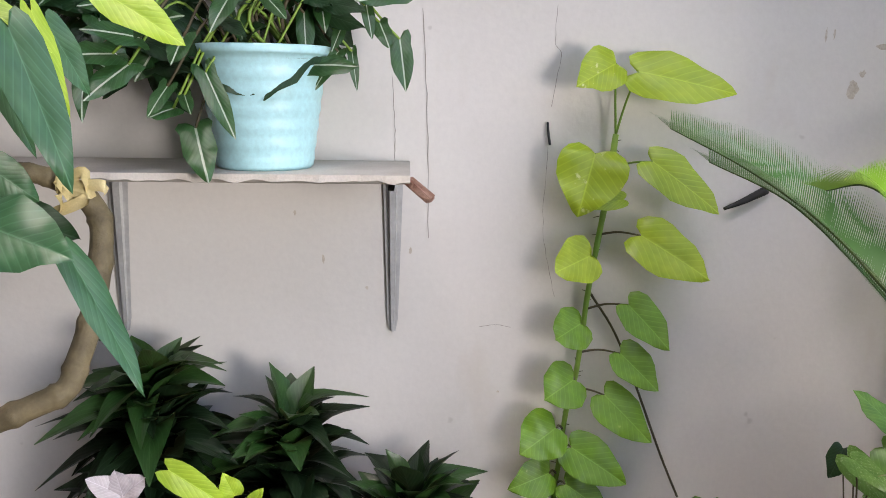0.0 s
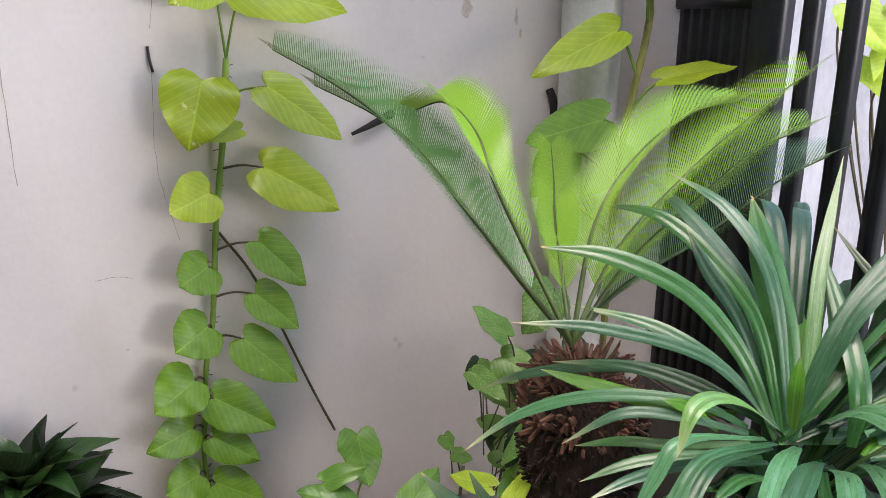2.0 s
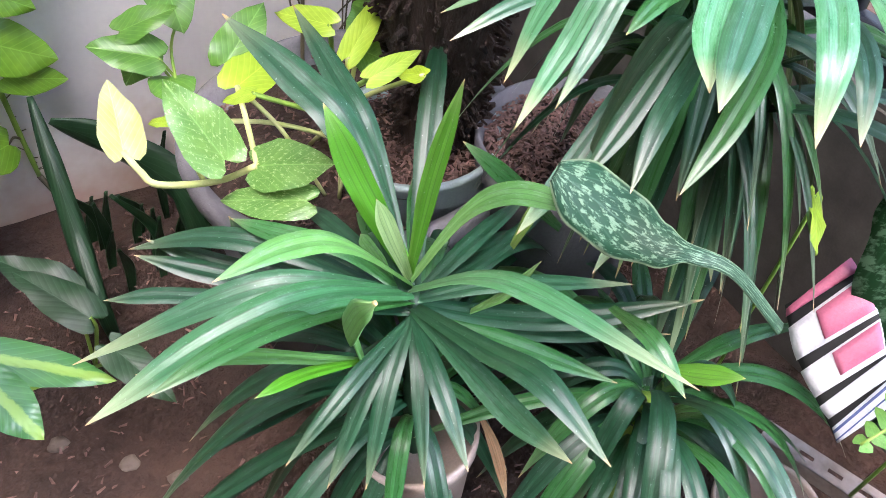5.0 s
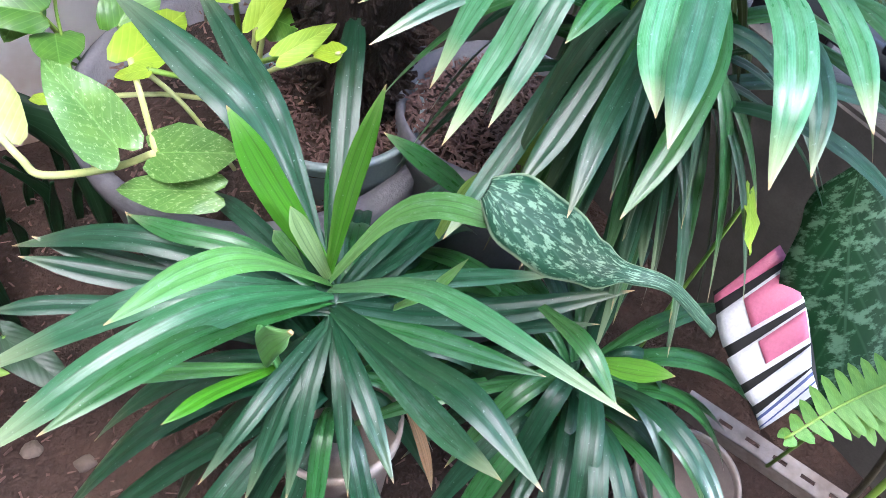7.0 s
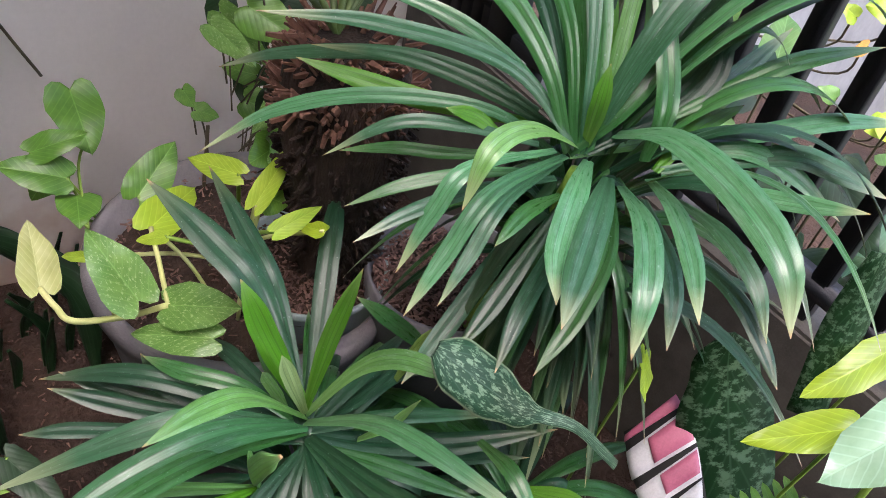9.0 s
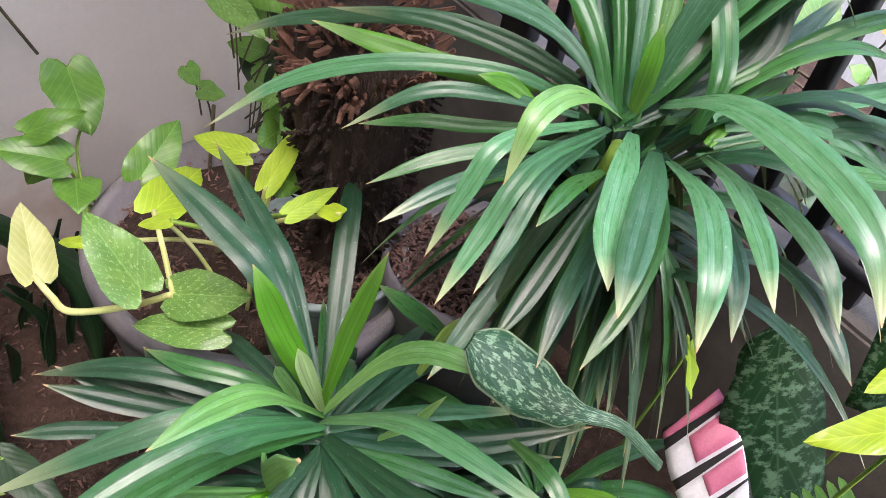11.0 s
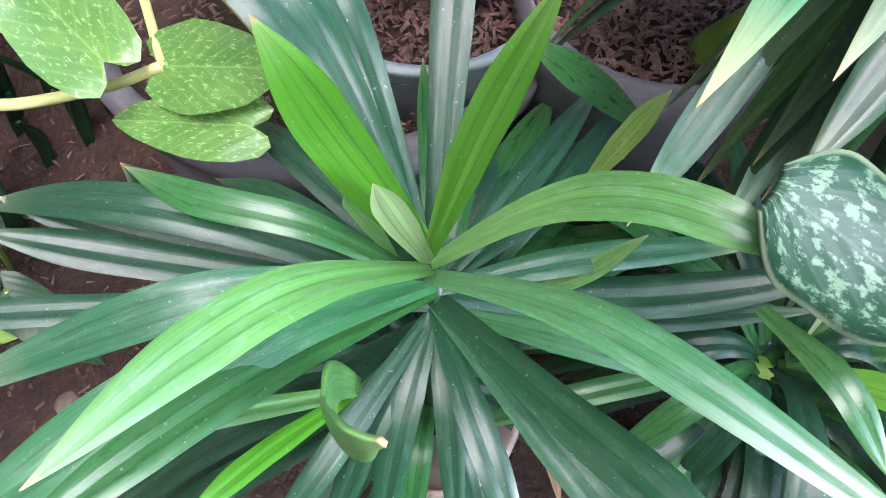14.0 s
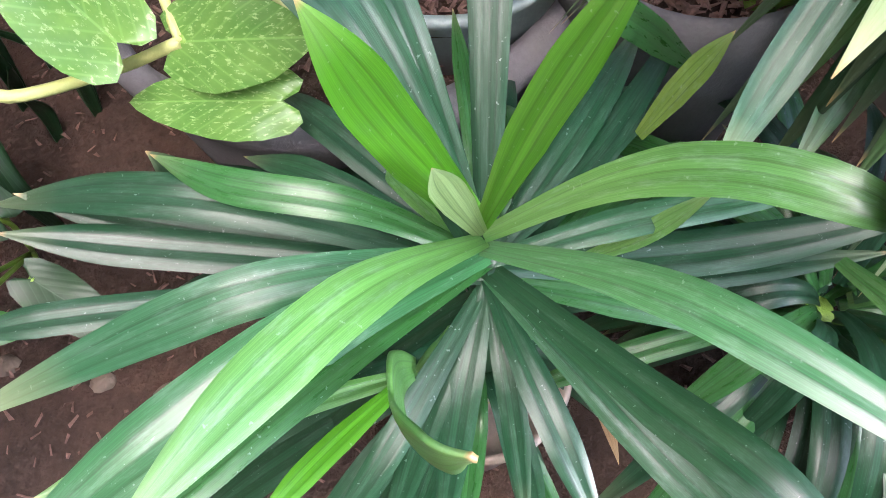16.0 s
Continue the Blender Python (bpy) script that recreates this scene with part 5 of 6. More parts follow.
strap([(0.999, 0.735, 0.786), (0.882, 0.719, 0.816), (0.844, 0.714, 0.784), (0.811, 0.709, 0.731)], 0.017, PALEB, (-0.21, 0.93, 0.29))
strap([(1.021, 0.711, 0.784), (0.960, 0.667, 0.804), (0.902, 0.622, 0.796), (0.871, 0.585, 0.784)], 0.024, PALEB, (-0.64, 0.77, -0.02))
strap([(1.031, 0.690, 0.776), (0.964, 0.642, 0.805), (0.897, 0.594, 0.806), (0.847, 0.557, 0.798)], 0.026, BLUEB, (-0.59, 0.81, -0.01))
strap([(1.030, 0.682, 0.769), (0.974, 0.625, 0.763), (0.912, 0.591, 0.741), (0.862, 0.575, 0.712)], 0.019, MIDG, (-0.54, 0.84, -0.00))
strap([(1.006, 0.680, 0.751), (1.015, 0.662, 0.649), (1.019, 0.652, 0.567), (1.029, 0.630, 0.468)], 0.021, BLUEB, (-0.82, 0.56, -0.17))
strap([(1.039, 0.678, 0.772), (0.958, 0.594, 0.828), (0.909, 0.543, 0.829), (0.880, 0.514, 0.791)], 0.022, PALEB, (-0.72, 0.69, -0.10))
strap([(1.052, 0.658, 0.767), (0.989, 0.583, 0.794), (0.957, 0.544, 0.794), (0.934, 0.517, 0.767)], 0.017, BLUEB, (-0.76, 0.64, -0.11))
strap([(1.062, 0.668, 0.781), (1.007, 0.602, 0.818), (0.959, 0.544, 0.830), (0.922, 0.500, 0.822)], 0.018, PALEB, (-0.76, 0.56, -0.33))
strap([(1.050, 0.712, 0.806), (1.024, 0.642, 0.859), (0.995, 0.561, 0.880), (0.969, 0.489, 0.876), (0.956, 0.453, 0.839)], 0.029, PALEB, (-0.84, 0.24, -0.48))
strap([(1.086, 0.670, 0.800), (1.131, 0.630, 0.821), (1.172, 0.593, 0.806), (1.222, 0.549, 0.763)], 0.019, PALEB, (-0.53, -0.37, -0.76))
strap([(1.080, 0.681, 0.804), (1.175, 0.648, 0.814), (1.264, 0.617, 0.825), (1.363, 0.583, 0.817)], 0.020, PALEB, (-0.27, -0.84, -0.47))
strap([(1.077, 0.640, 0.771), (1.057, 0.580, 0.791), (1.037, 0.522, 0.789), (1.024, 0.484, 0.760)], 0.017, BLUEB, (-0.85, 0.32, -0.41))
strap([(1.062, 0.620, 0.745), (1.040, 0.534, 0.762), (1.028, 0.488, 0.752), (1.019, 0.455, 0.735)], 0.016, BLUE, (-0.88, 0.25, -0.41))
strap([(0.989, 0.750, 0.791), (1.014, 0.746, 0.760), (1.038, 0.743, 0.705)], 0.020, PALEB, (0.67, -0.61, 0.43))
strap([(0.990, 0.705, 0.758), (0.919, 0.679, 0.785), (0.869, 0.660, 0.781)], 0.015, MIDG, (-0.33, 0.94, 0.12))
strap([(0.985, 0.740, 0.780), (0.925, 0.797, 0.761), (0.886, 0.833, 0.754), (0.847, 0.870, 0.736)], 0.013, MIDG, (0.37, 0.63, 0.68))
strap([(0.991, 0.718, 0.768), (0.897, 0.722, 0.784), (0.830, 0.725, 0.781), (0.776, 0.727, 0.766)], 0.014, BLUEB, (0.03, 0.92, 0.40))
strap([(0.988, 0.724, 0.771), (0.919, 0.748, 0.776), (0.856, 0.770, 0.767), (0.805, 0.788, 0.745)], 0.013, MIDG, (0.24, 0.86, 0.44))
strap([(0.993, 0.699, 0.755), (0.928, 0.675, 0.724), (0.885, 0.660, 0.696), (0.845, 0.648, 0.672)], 0.020, BLUE, (-0.36, 0.93, 0.07))
strap([(1.000, 0.690, 0.753), (0.925, 0.647, 0.744), (0.873, 0.618, 0.734), (0.837, 0.594, 0.709)], 0.017, BLUE, (-0.51, 0.86, 0.02))
strap([(1.099, 0.638, 0.786), (1.113, 0.567, 0.816), (1.126, 0.503, 0.848)], 0.017, PALEB, (-0.54, -0.44, -0.72))
strap([(1.073, 0.666, 0.787), (1.161, 0.607, 0.822), (1.212, 0.573, 0.811), (1.267, 0.536, 0.786)], 0.023, BLUEB, (-0.39, -0.58, -0.71))
strap([(1.018, 0.722, 0.790), (1.038, 0.779, 0.805), (1.073, 0.881, 0.834)], 0.017, FRESH, (0.87, -0.38, 0.30))
strap([(1.020, 0.720, 0.791), (1.007, 0.710, 0.850), (1.017, 0.720, 0.885)], 0.017, FRESH, (-0.31, 0.95, -0.01))
strap([(1.063, 0.681, 0.792), (1.066, 0.688, 0.867), (1.114, 0.805, 0.973)], 0.023, MIDG, (0.88, -0.48, 0.08))
strap([(1.068, 0.669, 0.787), (1.129, 0.679, 0.814), (1.225, 0.696, 0.804)], 0.020, FRESH, (0.19, -0.98, -0.11))
strap([(0.964, 0.768, 0.786), (0.934, 0.781, 0.811), (0.906, 0.793, 0.821)], 0.014, FRESH, (0.59, 0.37, 0.71))
strap([(1.097, 0.693, 0.826), (1.171, 0.672, 0.864), (1.225, 0.657, 0.882), (1.313, 0.632, 0.891)], 0.020, MIDG, (-0.13, -0.90, -0.41))
strap([(1.086, 0.692, 0.817), (1.190, 0.706, 0.833), (1.292, 0.719, 0.868)], 0.021, BLUEB, (0.15, -0.98, -0.11))
strap([(1.004, 0.724, 0.790), (0.971, 0.750, 0.878), (0.922, 0.788, 0.944), (0.855, 0.840, 0.976), (0.797, 0.886, 0.979)], 0.022, MIDG, (0.69, 0.05, 0.72))
strap([(1.009, 0.722, 0.790), (0.993, 0.757, 0.908), (0.969, 0.809, 0.967), (0.940, 0.873, 1.006), (0.907, 0.946, 1.006)], 0.017, MIDG, (0.80, -0.19, 0.57))
strap([(1.013, 0.720, 0.790), (1.007, 0.785, 0.921), (0.999, 0.872, 0.986), (0.989, 0.986, 1.039)], 0.022, BLUEB, (0.93, -0.20, 0.31))
strap([(1.017, 0.718, 0.790), (1.007, 0.756, 0.947), (0.991, 0.819, 1.020), (0.970, 0.902, 1.049)], 0.016, BLUEB, (0.94, -0.17, 0.29))
strap([(1.021, 0.716, 0.790), (1.019, 0.746, 0.889), (1.016, 0.784, 0.974), (1.014, 0.813, 1.036)], 0.036, MIDG, (0.94, -0.31, 0.15))
strap([(1.004, 0.724, 0.790), (1.042, 0.732, 0.847), (1.098, 0.785, 0.958), (1.178, 0.849, 1.066)], 0.016, LIGHTG, (0.61, -0.79, -0.02))
strap([(1.009, 0.722, 0.790), (1.066, 0.775, 0.871), (1.121, 0.871, 0.941)], 0.026, FRESH, (0.78, -0.62, 0.03))
strap([(1.013, 0.720, 0.790), (1.068, 0.726, 0.906), (1.160, 0.736, 0.986), (1.284, 0.749, 1.043)], 0.018, BLUEB, (0.34, -0.91, -0.26))
strap([(1.017, 0.718, 0.790), (1.076, 0.713, 0.915), (1.134, 0.708, 0.970), (1.229, 0.701, 1.018)], 0.017, BLUEB, (0.23, -0.93, -0.29))
strap([(1.021, 0.716, 0.790), (1.130, 0.690, 0.846), (1.162, 0.726, 0.904), (1.148, 0.823, 0.990)], 0.018, BLUE, (0.64, -0.77, 0.00))
strap([(1.004, 0.724, 0.790), (1.157, 0.721, 0.774), (1.216, 0.720, 0.808), (1.318, 0.718, 0.828)], 0.030, LIGHTG, (0.04, -0.88, -0.47))
strap([(1.009, 0.722, 0.790), (1.117, 0.711, 0.828), (1.173, 0.705, 0.897), (1.258, 0.696, 0.918)], 0.020, BLUE, (0.11, -0.91, -0.40))
strap([(1.013, 0.720, 0.790), (0.943, 0.760, 0.873), (0.844, 0.816, 0.903), (0.757, 0.865, 0.904)], 0.014, BLUEB, (0.52, 0.30, 0.80))
strap([(1.017, 0.718, 0.790), (0.971, 0.774, 0.853), (0.923, 0.832, 0.888), (0.857, 0.912, 0.897)], 0.015, PALEB, (0.66, 0.13, 0.74))
strap([(1.021, 0.716, 0.790), (0.967, 0.784, 0.820), (0.908, 0.859, 0.832), (0.848, 0.935, 0.816)], 0.014, BLUEB, (0.52, 0.32, 0.79))
strap([(1.004, 0.724, 0.790), (1.047, 0.714, 0.840), (1.083, 0.729, 0.885), (1.106, 0.797, 0.973)], 0.026, MIDG, (0.60, -0.80, -0.02))
strap([(1.009, 0.722, 0.790), (0.981, 0.768, 0.906), (0.959, 0.803, 0.958), (0.944, 0.827, 1.001)], 0.016, BLUE, (0.87, -0.27, 0.40))
strap([(1.013, 0.720, 0.790), (1.168, 0.767, 0.857), (1.194, 0.775, 0.924), (1.222, 0.783, 0.982)], 0.017, BLUE, (0.36, -0.93, -0.08))
strap([(0.995, 0.722, 0.760), (0.962, 0.734, 0.660), (0.885, 0.712, 0.602), (0.826, 0.690, 0.585)], 0.021, BLUEB, (0.3, -0.85, -0.1))
strap([(1.035, 0.725, 0.700), (1.03, 0.737, 0.570), (0.985, 0.712, 0.510), (0.925, 0.688, 0.480)], 0.022, PALE, (0.35, -0.85, -0.1))
strap([(1.07, 0.722, 0.690), (1.09, 0.745, 0.560), (1.13, 0.738, 0.450), (1.15, 0.720, 0.370)], 0.021, BLUEB, (0.7, -0.6, -0.1))


def fill(owner, centre, count, seed, lift, reach, droop, mats, width=(0.02, 0.032), turn=(0, 360)):
    LEAF_OWNER[0] = owner
    rnd = random.Random(seed)
    for k in range(count):
        a = radians(rnd.uniform(*turn))
        r, h, d = rnd.uniform(*reach), rnd.uniform(*lift), rnd.uniform(*droop)
        c = Vector(centre) + Vector((0, 0, rnd.uniform(-0.10, 0.0)))
        o = Vector((math.cos(a), math.sin(a), 0))
        b = c + o * 0.012
        t = c + o * r + Vector((0, 0, d))
        m = c + o * r * 0.5 + Vector((0, 0, h + d * 0.35))
        blade(b, m, t, rnd.uniform(*width), mats[rnd.randrange(len(mats))])


# underlayer, mostly in the shade-darkened BLUE
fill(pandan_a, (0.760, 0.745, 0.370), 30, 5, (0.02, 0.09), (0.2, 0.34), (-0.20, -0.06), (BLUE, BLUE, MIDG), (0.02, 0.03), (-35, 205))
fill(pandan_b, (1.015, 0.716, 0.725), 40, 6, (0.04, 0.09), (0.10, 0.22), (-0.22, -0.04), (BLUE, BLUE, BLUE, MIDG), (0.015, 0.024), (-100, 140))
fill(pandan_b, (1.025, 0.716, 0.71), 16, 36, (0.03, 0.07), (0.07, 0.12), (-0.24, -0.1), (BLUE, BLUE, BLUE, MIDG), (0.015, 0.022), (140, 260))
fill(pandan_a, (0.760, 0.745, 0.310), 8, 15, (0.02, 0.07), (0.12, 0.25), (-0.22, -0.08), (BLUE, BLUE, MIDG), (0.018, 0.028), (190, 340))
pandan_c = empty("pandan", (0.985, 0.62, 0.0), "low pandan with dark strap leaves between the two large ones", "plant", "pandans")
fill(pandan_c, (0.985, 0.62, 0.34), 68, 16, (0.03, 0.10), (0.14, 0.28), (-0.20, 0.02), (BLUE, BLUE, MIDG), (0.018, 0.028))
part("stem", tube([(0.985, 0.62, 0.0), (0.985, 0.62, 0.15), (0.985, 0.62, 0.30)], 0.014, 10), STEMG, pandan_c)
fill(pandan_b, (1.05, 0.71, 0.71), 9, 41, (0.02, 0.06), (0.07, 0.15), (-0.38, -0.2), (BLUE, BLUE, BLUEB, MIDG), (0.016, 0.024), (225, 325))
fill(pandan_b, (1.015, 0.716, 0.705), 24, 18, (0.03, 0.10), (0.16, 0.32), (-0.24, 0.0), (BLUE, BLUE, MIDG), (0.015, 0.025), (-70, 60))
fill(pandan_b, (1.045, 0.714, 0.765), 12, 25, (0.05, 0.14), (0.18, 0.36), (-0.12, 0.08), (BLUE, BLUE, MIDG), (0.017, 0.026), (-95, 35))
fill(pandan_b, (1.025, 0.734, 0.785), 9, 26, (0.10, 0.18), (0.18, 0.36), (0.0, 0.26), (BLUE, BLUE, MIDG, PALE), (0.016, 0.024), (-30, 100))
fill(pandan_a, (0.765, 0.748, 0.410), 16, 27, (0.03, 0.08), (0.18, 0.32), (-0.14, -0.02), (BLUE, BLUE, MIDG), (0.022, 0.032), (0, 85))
part("stem", tube([(0.758, 0.735, 0.12), (0.757, 0.737, 0.28), (0.761, 0.752, 0.48)], 0.015, 10, taper=lambda f: 1.3 - 0.8 * f), DARKLEAF, pandan_a)
part("stem", tube([(1.045, 0.82, 0.42), (1.035, 0.75, 0.6), (1.015, 0.716, 0.77)], 0.018, 10, taper=lambda f: 1.3 - 0.9 * f), STEMG, pandan_b)

# ---------------------------------------------------------------- snake plants
snake = empty("snake_plant", (1.13, 0.5, 0), "mottled snake plant with broad stiff leaves", "plant")


def stiff(points, widths, owner, mat=MOTTLE, side=None, keel=0.4):
    line = spline(points, 8)
    n = len(widths) - 1

    def prof(f):
        i = min(int(f * n), n - 1)
        k = f * n - i
        k = math.sin(k * math.pi / 2) if i == 0 else 0.5 - 0.5 * math.cos(k * math.pi)
        return widths[i] + (widths[i + 1] - widths[i]) * k
    rows, uvs = strap_rows(line, 1.0, prof, lambda u: keel * u * u, 0.02, side)
    bm = sheet(bmesh.new(), rows, uvs)
    ob = part("leaf", bm, mat, owner)
    so = ob.modifiers.new("thickness", "SOLIDIFY")
    so.thickness = 0.0025
    return ob


SPOON = [(0.814, 0.643, 0.699), (0.833, 0.626, 0.681), (0.852, 0.605, 0.663), (0.866, 0.581, 0.656), (0.882, 0.564, 0.654), (0.920, 0.549, 0.627), (0.988, 0.530, 0.537)]
SPOON_SIDE = (0.757, 0.385, 0.49)
SNAKE = [(1.166, 0.563, 0.611), (1.170, 0.545, 0.561), (1.175, 0.512, 0.494), (1.178, 0.471, 0.418), (1.167, 0.435, 0.361)]
SNAKE2 = [(1.188, 0.491, 0.787), (1.188, 0.474, 0.683), (1.181, 0.455, 0.585)]
WSNAKE = [(0.513, 1.422, 0.345), (0.505, 1.338, 0.259), (0.498, 1.280, 0.188), (0.493, 1.196, 0.127)]
WSNAKE2 = [(0.525, 1.424, 0.295), (0.588, 1.396, 0.247), (0.644, 1.349, 0.197), (0.663, 1.304, 0.148)]
CURL = [(0.699, 0.730, 0.437), (0.680, 0.712, 0.530), (0.669, 0.689, 0.555), (0.670, 0.665, 0.607), (0.679, 0.654, 0.626)]
stiff(CURL, (0.01, 0.02, 0.023, 0.02, 0.003), pandan_a, LIGHTG, Vector((0.0, 0.3, 1.0)), 0.12)
dry = tagged(new('dry_leaf'), 'curled orange-brown dead pandan leaf', 'leaf')
LEAF_OWNER[0] = dry
blade((0.824, 0.704, 0.271), (0.822, 0.667, 0.252), (0.803, 0.617, 0.245), 0.013, DEADM)
stiff(SPOON, (0.016, 0.05, 0.05, 0.032, 0.012, 0.009, 0.009), snake, side=Vector(SPOON_SIDE), keel=0.2)
stiff(SNAKE, (0.008, 0.075, 0.112, 0.115, 0.08), snake, MOTTLEB, side=Vector((0.8, -0.6, 0.05)), keel=0.25)
stiff(SNAKE2, (0.02, 0.045, 0.04), snake, MOTTLEB, side=Vector((0.8, -0.6, 0.05)))
wsnake = empty("snake_plant", (0.56, 1.4, 0), "dark slender snake plant beside the wall", "plant")
stiff(WSNAKE + [(WSNAKE[-1][0], WSNAKE[-1][1], 0.0)], (0.006, 0.026, 0.03, 0.022, 0.012), wsnake, DARKLEAF, Vector((1, -0.2, 0)))
stiff(WSNAKE2 + [(WSNAKE2[-1][0], WSNAKE2[-1][1] - 0.02, 0.0)], (0.01, 0.06, 0.075, 0.05, 0.015), wsnake, DARKLEAF, Vector((0.5, -0.3, 0.9)))
fill_rnd = random.Random(77)
for k in range(14):
    x, y = 0.60 + fill_rnd.uniform(-0.09, 0.07), 1.40 + fill_rnd.uniform(-0.1, 0.06)
    h = fill_rnd.uniform(0.1, 0.24)
    stiff([(x, y, 0), (x + 0.01, y, h * 0.5), (x + fill_rnd.uniform(-0.04, 0.04), y - 0.02, h)], (0.008, 0.016, 0.004), wsnake, DARKLEAF, Vector((1, 0.2, 0)))

outer = empty("garden_shrub", (2.0, 1.5, 0), "yellow-green garden shrub beyond the fence, with dark low leaves added", "shrub")
LEAF_OWNER[0] = outer
outer_leaves = []
outer_leaves.append(heart((1.842, 1.493, 1.251), (1.864, 1.392, 1.159), 0.097, LIME, (-0.5, -0.7, 0.4)))
outer_leaves.append(heart((1.874, 1.456, 1.143), (1.880, 1.364, 1.054), 0.083, LIME, (-0.5, -0.7, 0.4)))
outer_leaves.append(heart((1.890, 1.439, 1.216), (1.880, 1.373, 1.263), 0.069, LIME, (-0.5, -0.7, 0.4)))
outer_leaves.append(heart((1.911, 1.414, 1.182), (1.847, 1.409, 1.098), 0.083, NEON, (-0.5, -0.7, 0.4)))
outer_leaves.append(heart((1.977, 1.368, 0.919), (1.964, 1.296, 0.894), 0.041, ORANGEL, (-0.5, -0.7, 0.4)))
outer_leaves.append(heart((1.998, 1.339, 0.910), (1.937, 1.322, 0.854), 0.036, ORANGEL, (-0.5, -0.7, 0.4)))
outer_leaves.append(heart((2.001, 1.305, 0.803), (1.982, 1.259, 0.851), 0.055, LIME, (-0.5, -0.7, 0.4)))
outer_leaves.append(heart((2.015, 1.240, 0.662), (1.988, 1.173, 0.635), 0.055, MIDL, (-0.5, -0.7, 0.4)))
outer_leaves.append(heart((1.998, 1.210, 0.556), (1.981, 1.134, 0.546), 0.083, MIDL, (-0.5, -0.7, 0.4)))
outer_leaves.append(heart((1.981, 1.231, 0.550), (1.923, 1.209, 0.527), 0.069, MIDL, (-0.5, -0.7, 0.4)))
outer_leaves.append(heart((1.927, 1.456, 1.107), (1.920, 1.384, 1.077), 0.069, LIME, (-0.5, -0.7, 0.4)))
outer_leaves.append(heart((1.895, 1.494, 1.130), (1.898, 1.411, 1.087), 0.069, LIME, (-0.5, -0.7, 0.4)))
outer_leaves.append(heart((2.287, 1.000, 0.565), (2.215, 1.042, 0.568), 0.069, LIME, (-0.5, -0.7, 0.4)))
outer_leaves.append(heart((2.246, 1.066, 0.524), (2.194, 1.078, 0.553), 0.041, LIME, (-0.5, -0.7, 0.4)))
outer_leaves.append(heart((2.251, 1.015, 0.481), (2.189, 1.014, 0.472), 0.033, ORANGEL, (-0.5, -0.7, 0.4)))
outer_leaves.append(heart((2.257, 0.871, 0.377), (2.181, 0.899, 0.356), 0.069, LIME, (-0.5, -0.7, 0.4)))
outer_leaves.append(heart((2.250, 0.896, 0.378), (2.202, 0.823, 0.349), 0.083, LIME, (-0.5, -0.7, 0.4)))
outer_leaves.append(heart((2.209, 0.999, 0.369), (2.153, 1.022, 0.397), 0.041, MIDL, (-0.5, -0.7, 0.4)))
# dark leaves added low outside to hide the sunlit ground
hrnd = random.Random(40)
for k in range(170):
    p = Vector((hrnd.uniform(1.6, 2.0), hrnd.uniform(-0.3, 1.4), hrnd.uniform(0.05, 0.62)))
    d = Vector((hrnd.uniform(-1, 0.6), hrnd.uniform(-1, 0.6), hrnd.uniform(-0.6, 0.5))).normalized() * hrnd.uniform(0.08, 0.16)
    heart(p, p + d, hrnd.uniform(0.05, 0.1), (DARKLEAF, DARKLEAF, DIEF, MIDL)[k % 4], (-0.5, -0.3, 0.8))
    part("twig", tube([p, p + Vector((0.02, 0.01, -0.1)), (p.x + 0.03, p.y + 0.02, 0.0)], 0.003, 4, n=2), STEMD, outer)
for lf in outer_leaves:
    v = lf.data.vertices[55].co.copy()
    part("twig", tube([v, v + Vector((0.1, 0.1, -0.15)), (2.15, 1.5, 0.3), (2.15, 1.5, 0.0)], 0.003, 5), STEMD, outer)

# small black pieces at the wall
tagged(part("dark_wall_piece", tube([(0.845, 1.55, 1.05), (0.80, 1.542, 1.03), (0.765, 1.54, 1.016)], 0.0075, 8, taper=lambda f: 1.1 - 0.7 * f), BLACKP), "small black piece at the wall", "clip", "wall clips")
tagged(part("dark_wall_piece", tube([(1.165, 1.553, 1.085), (1.17, 1.545, 1.065), (1.178, 1.548, 1.02)], 0.008, 8), BLACKP), "small black piece at the wall", "clip", "wall clips")

# ---------------------------------------------------------------- right foreground
yellow, broad, yellowb, speck, dumb = [], [], [], [], []
yellow_plant = empty("lime_pothos", (1.1, 0.45, 0), "lime yellow pothos leaves at the fence side", "plant")
LEAF_OWNER[0] = yellow_plant
yellow.append(heart((1.138, 0.411, 0.650), (1.033, 0.453, 0.650), 0.040, NEON, (0.0, -0.6, 0.8)))
yellow.append(heart((1.236, 0.444, 0.673), (1.127, 0.456, 0.648), 0.048, NEON, (0.1, -0.7, 0.7)))
yellowb.append(heart((1.075, 0.598, 0.592), (1.043, 0.555, 0.575), 0.028, LIME, (0.0, -0.9, 0.4)))
for lf in yellow + yellowb:
    v = lf.data.vertices[55].co.copy()
    part("stalk", tube([v, v + Vector((0.012, 0.004, -0.05)), (v.x + 0.03, v.y + 0.03, 0.2)], 0.0022, 6), STEMG, yellow_plant)
broad_plant = empty("broadleaf_plant", (1.0, 0.35, 0), "plant with one broad pale green leaf", "plant")
LEAF_OWNER[0] = broad_plant
broad.append(heart((1.162, 0.376, 0.684), (1.052, 0.390, 0.659), 0.071, PALELEAF, (-0.2, -0.5, 0.9)))
for lf in broad:
    v = lf.data.vertices[55].co.copy()
    part("stalk", tube([v, v + Vector((0.06, 0.0, -0.1)), (1.15, 0.33, 0.0)], 0.004, 6), STEMG, broad_plant)
FERN = [(1.039, 0.439, 0.440), (1.091, 0.432, 0.460), (1.132, 0.421, 0.480), (1.173, 0.404, 0.500)]
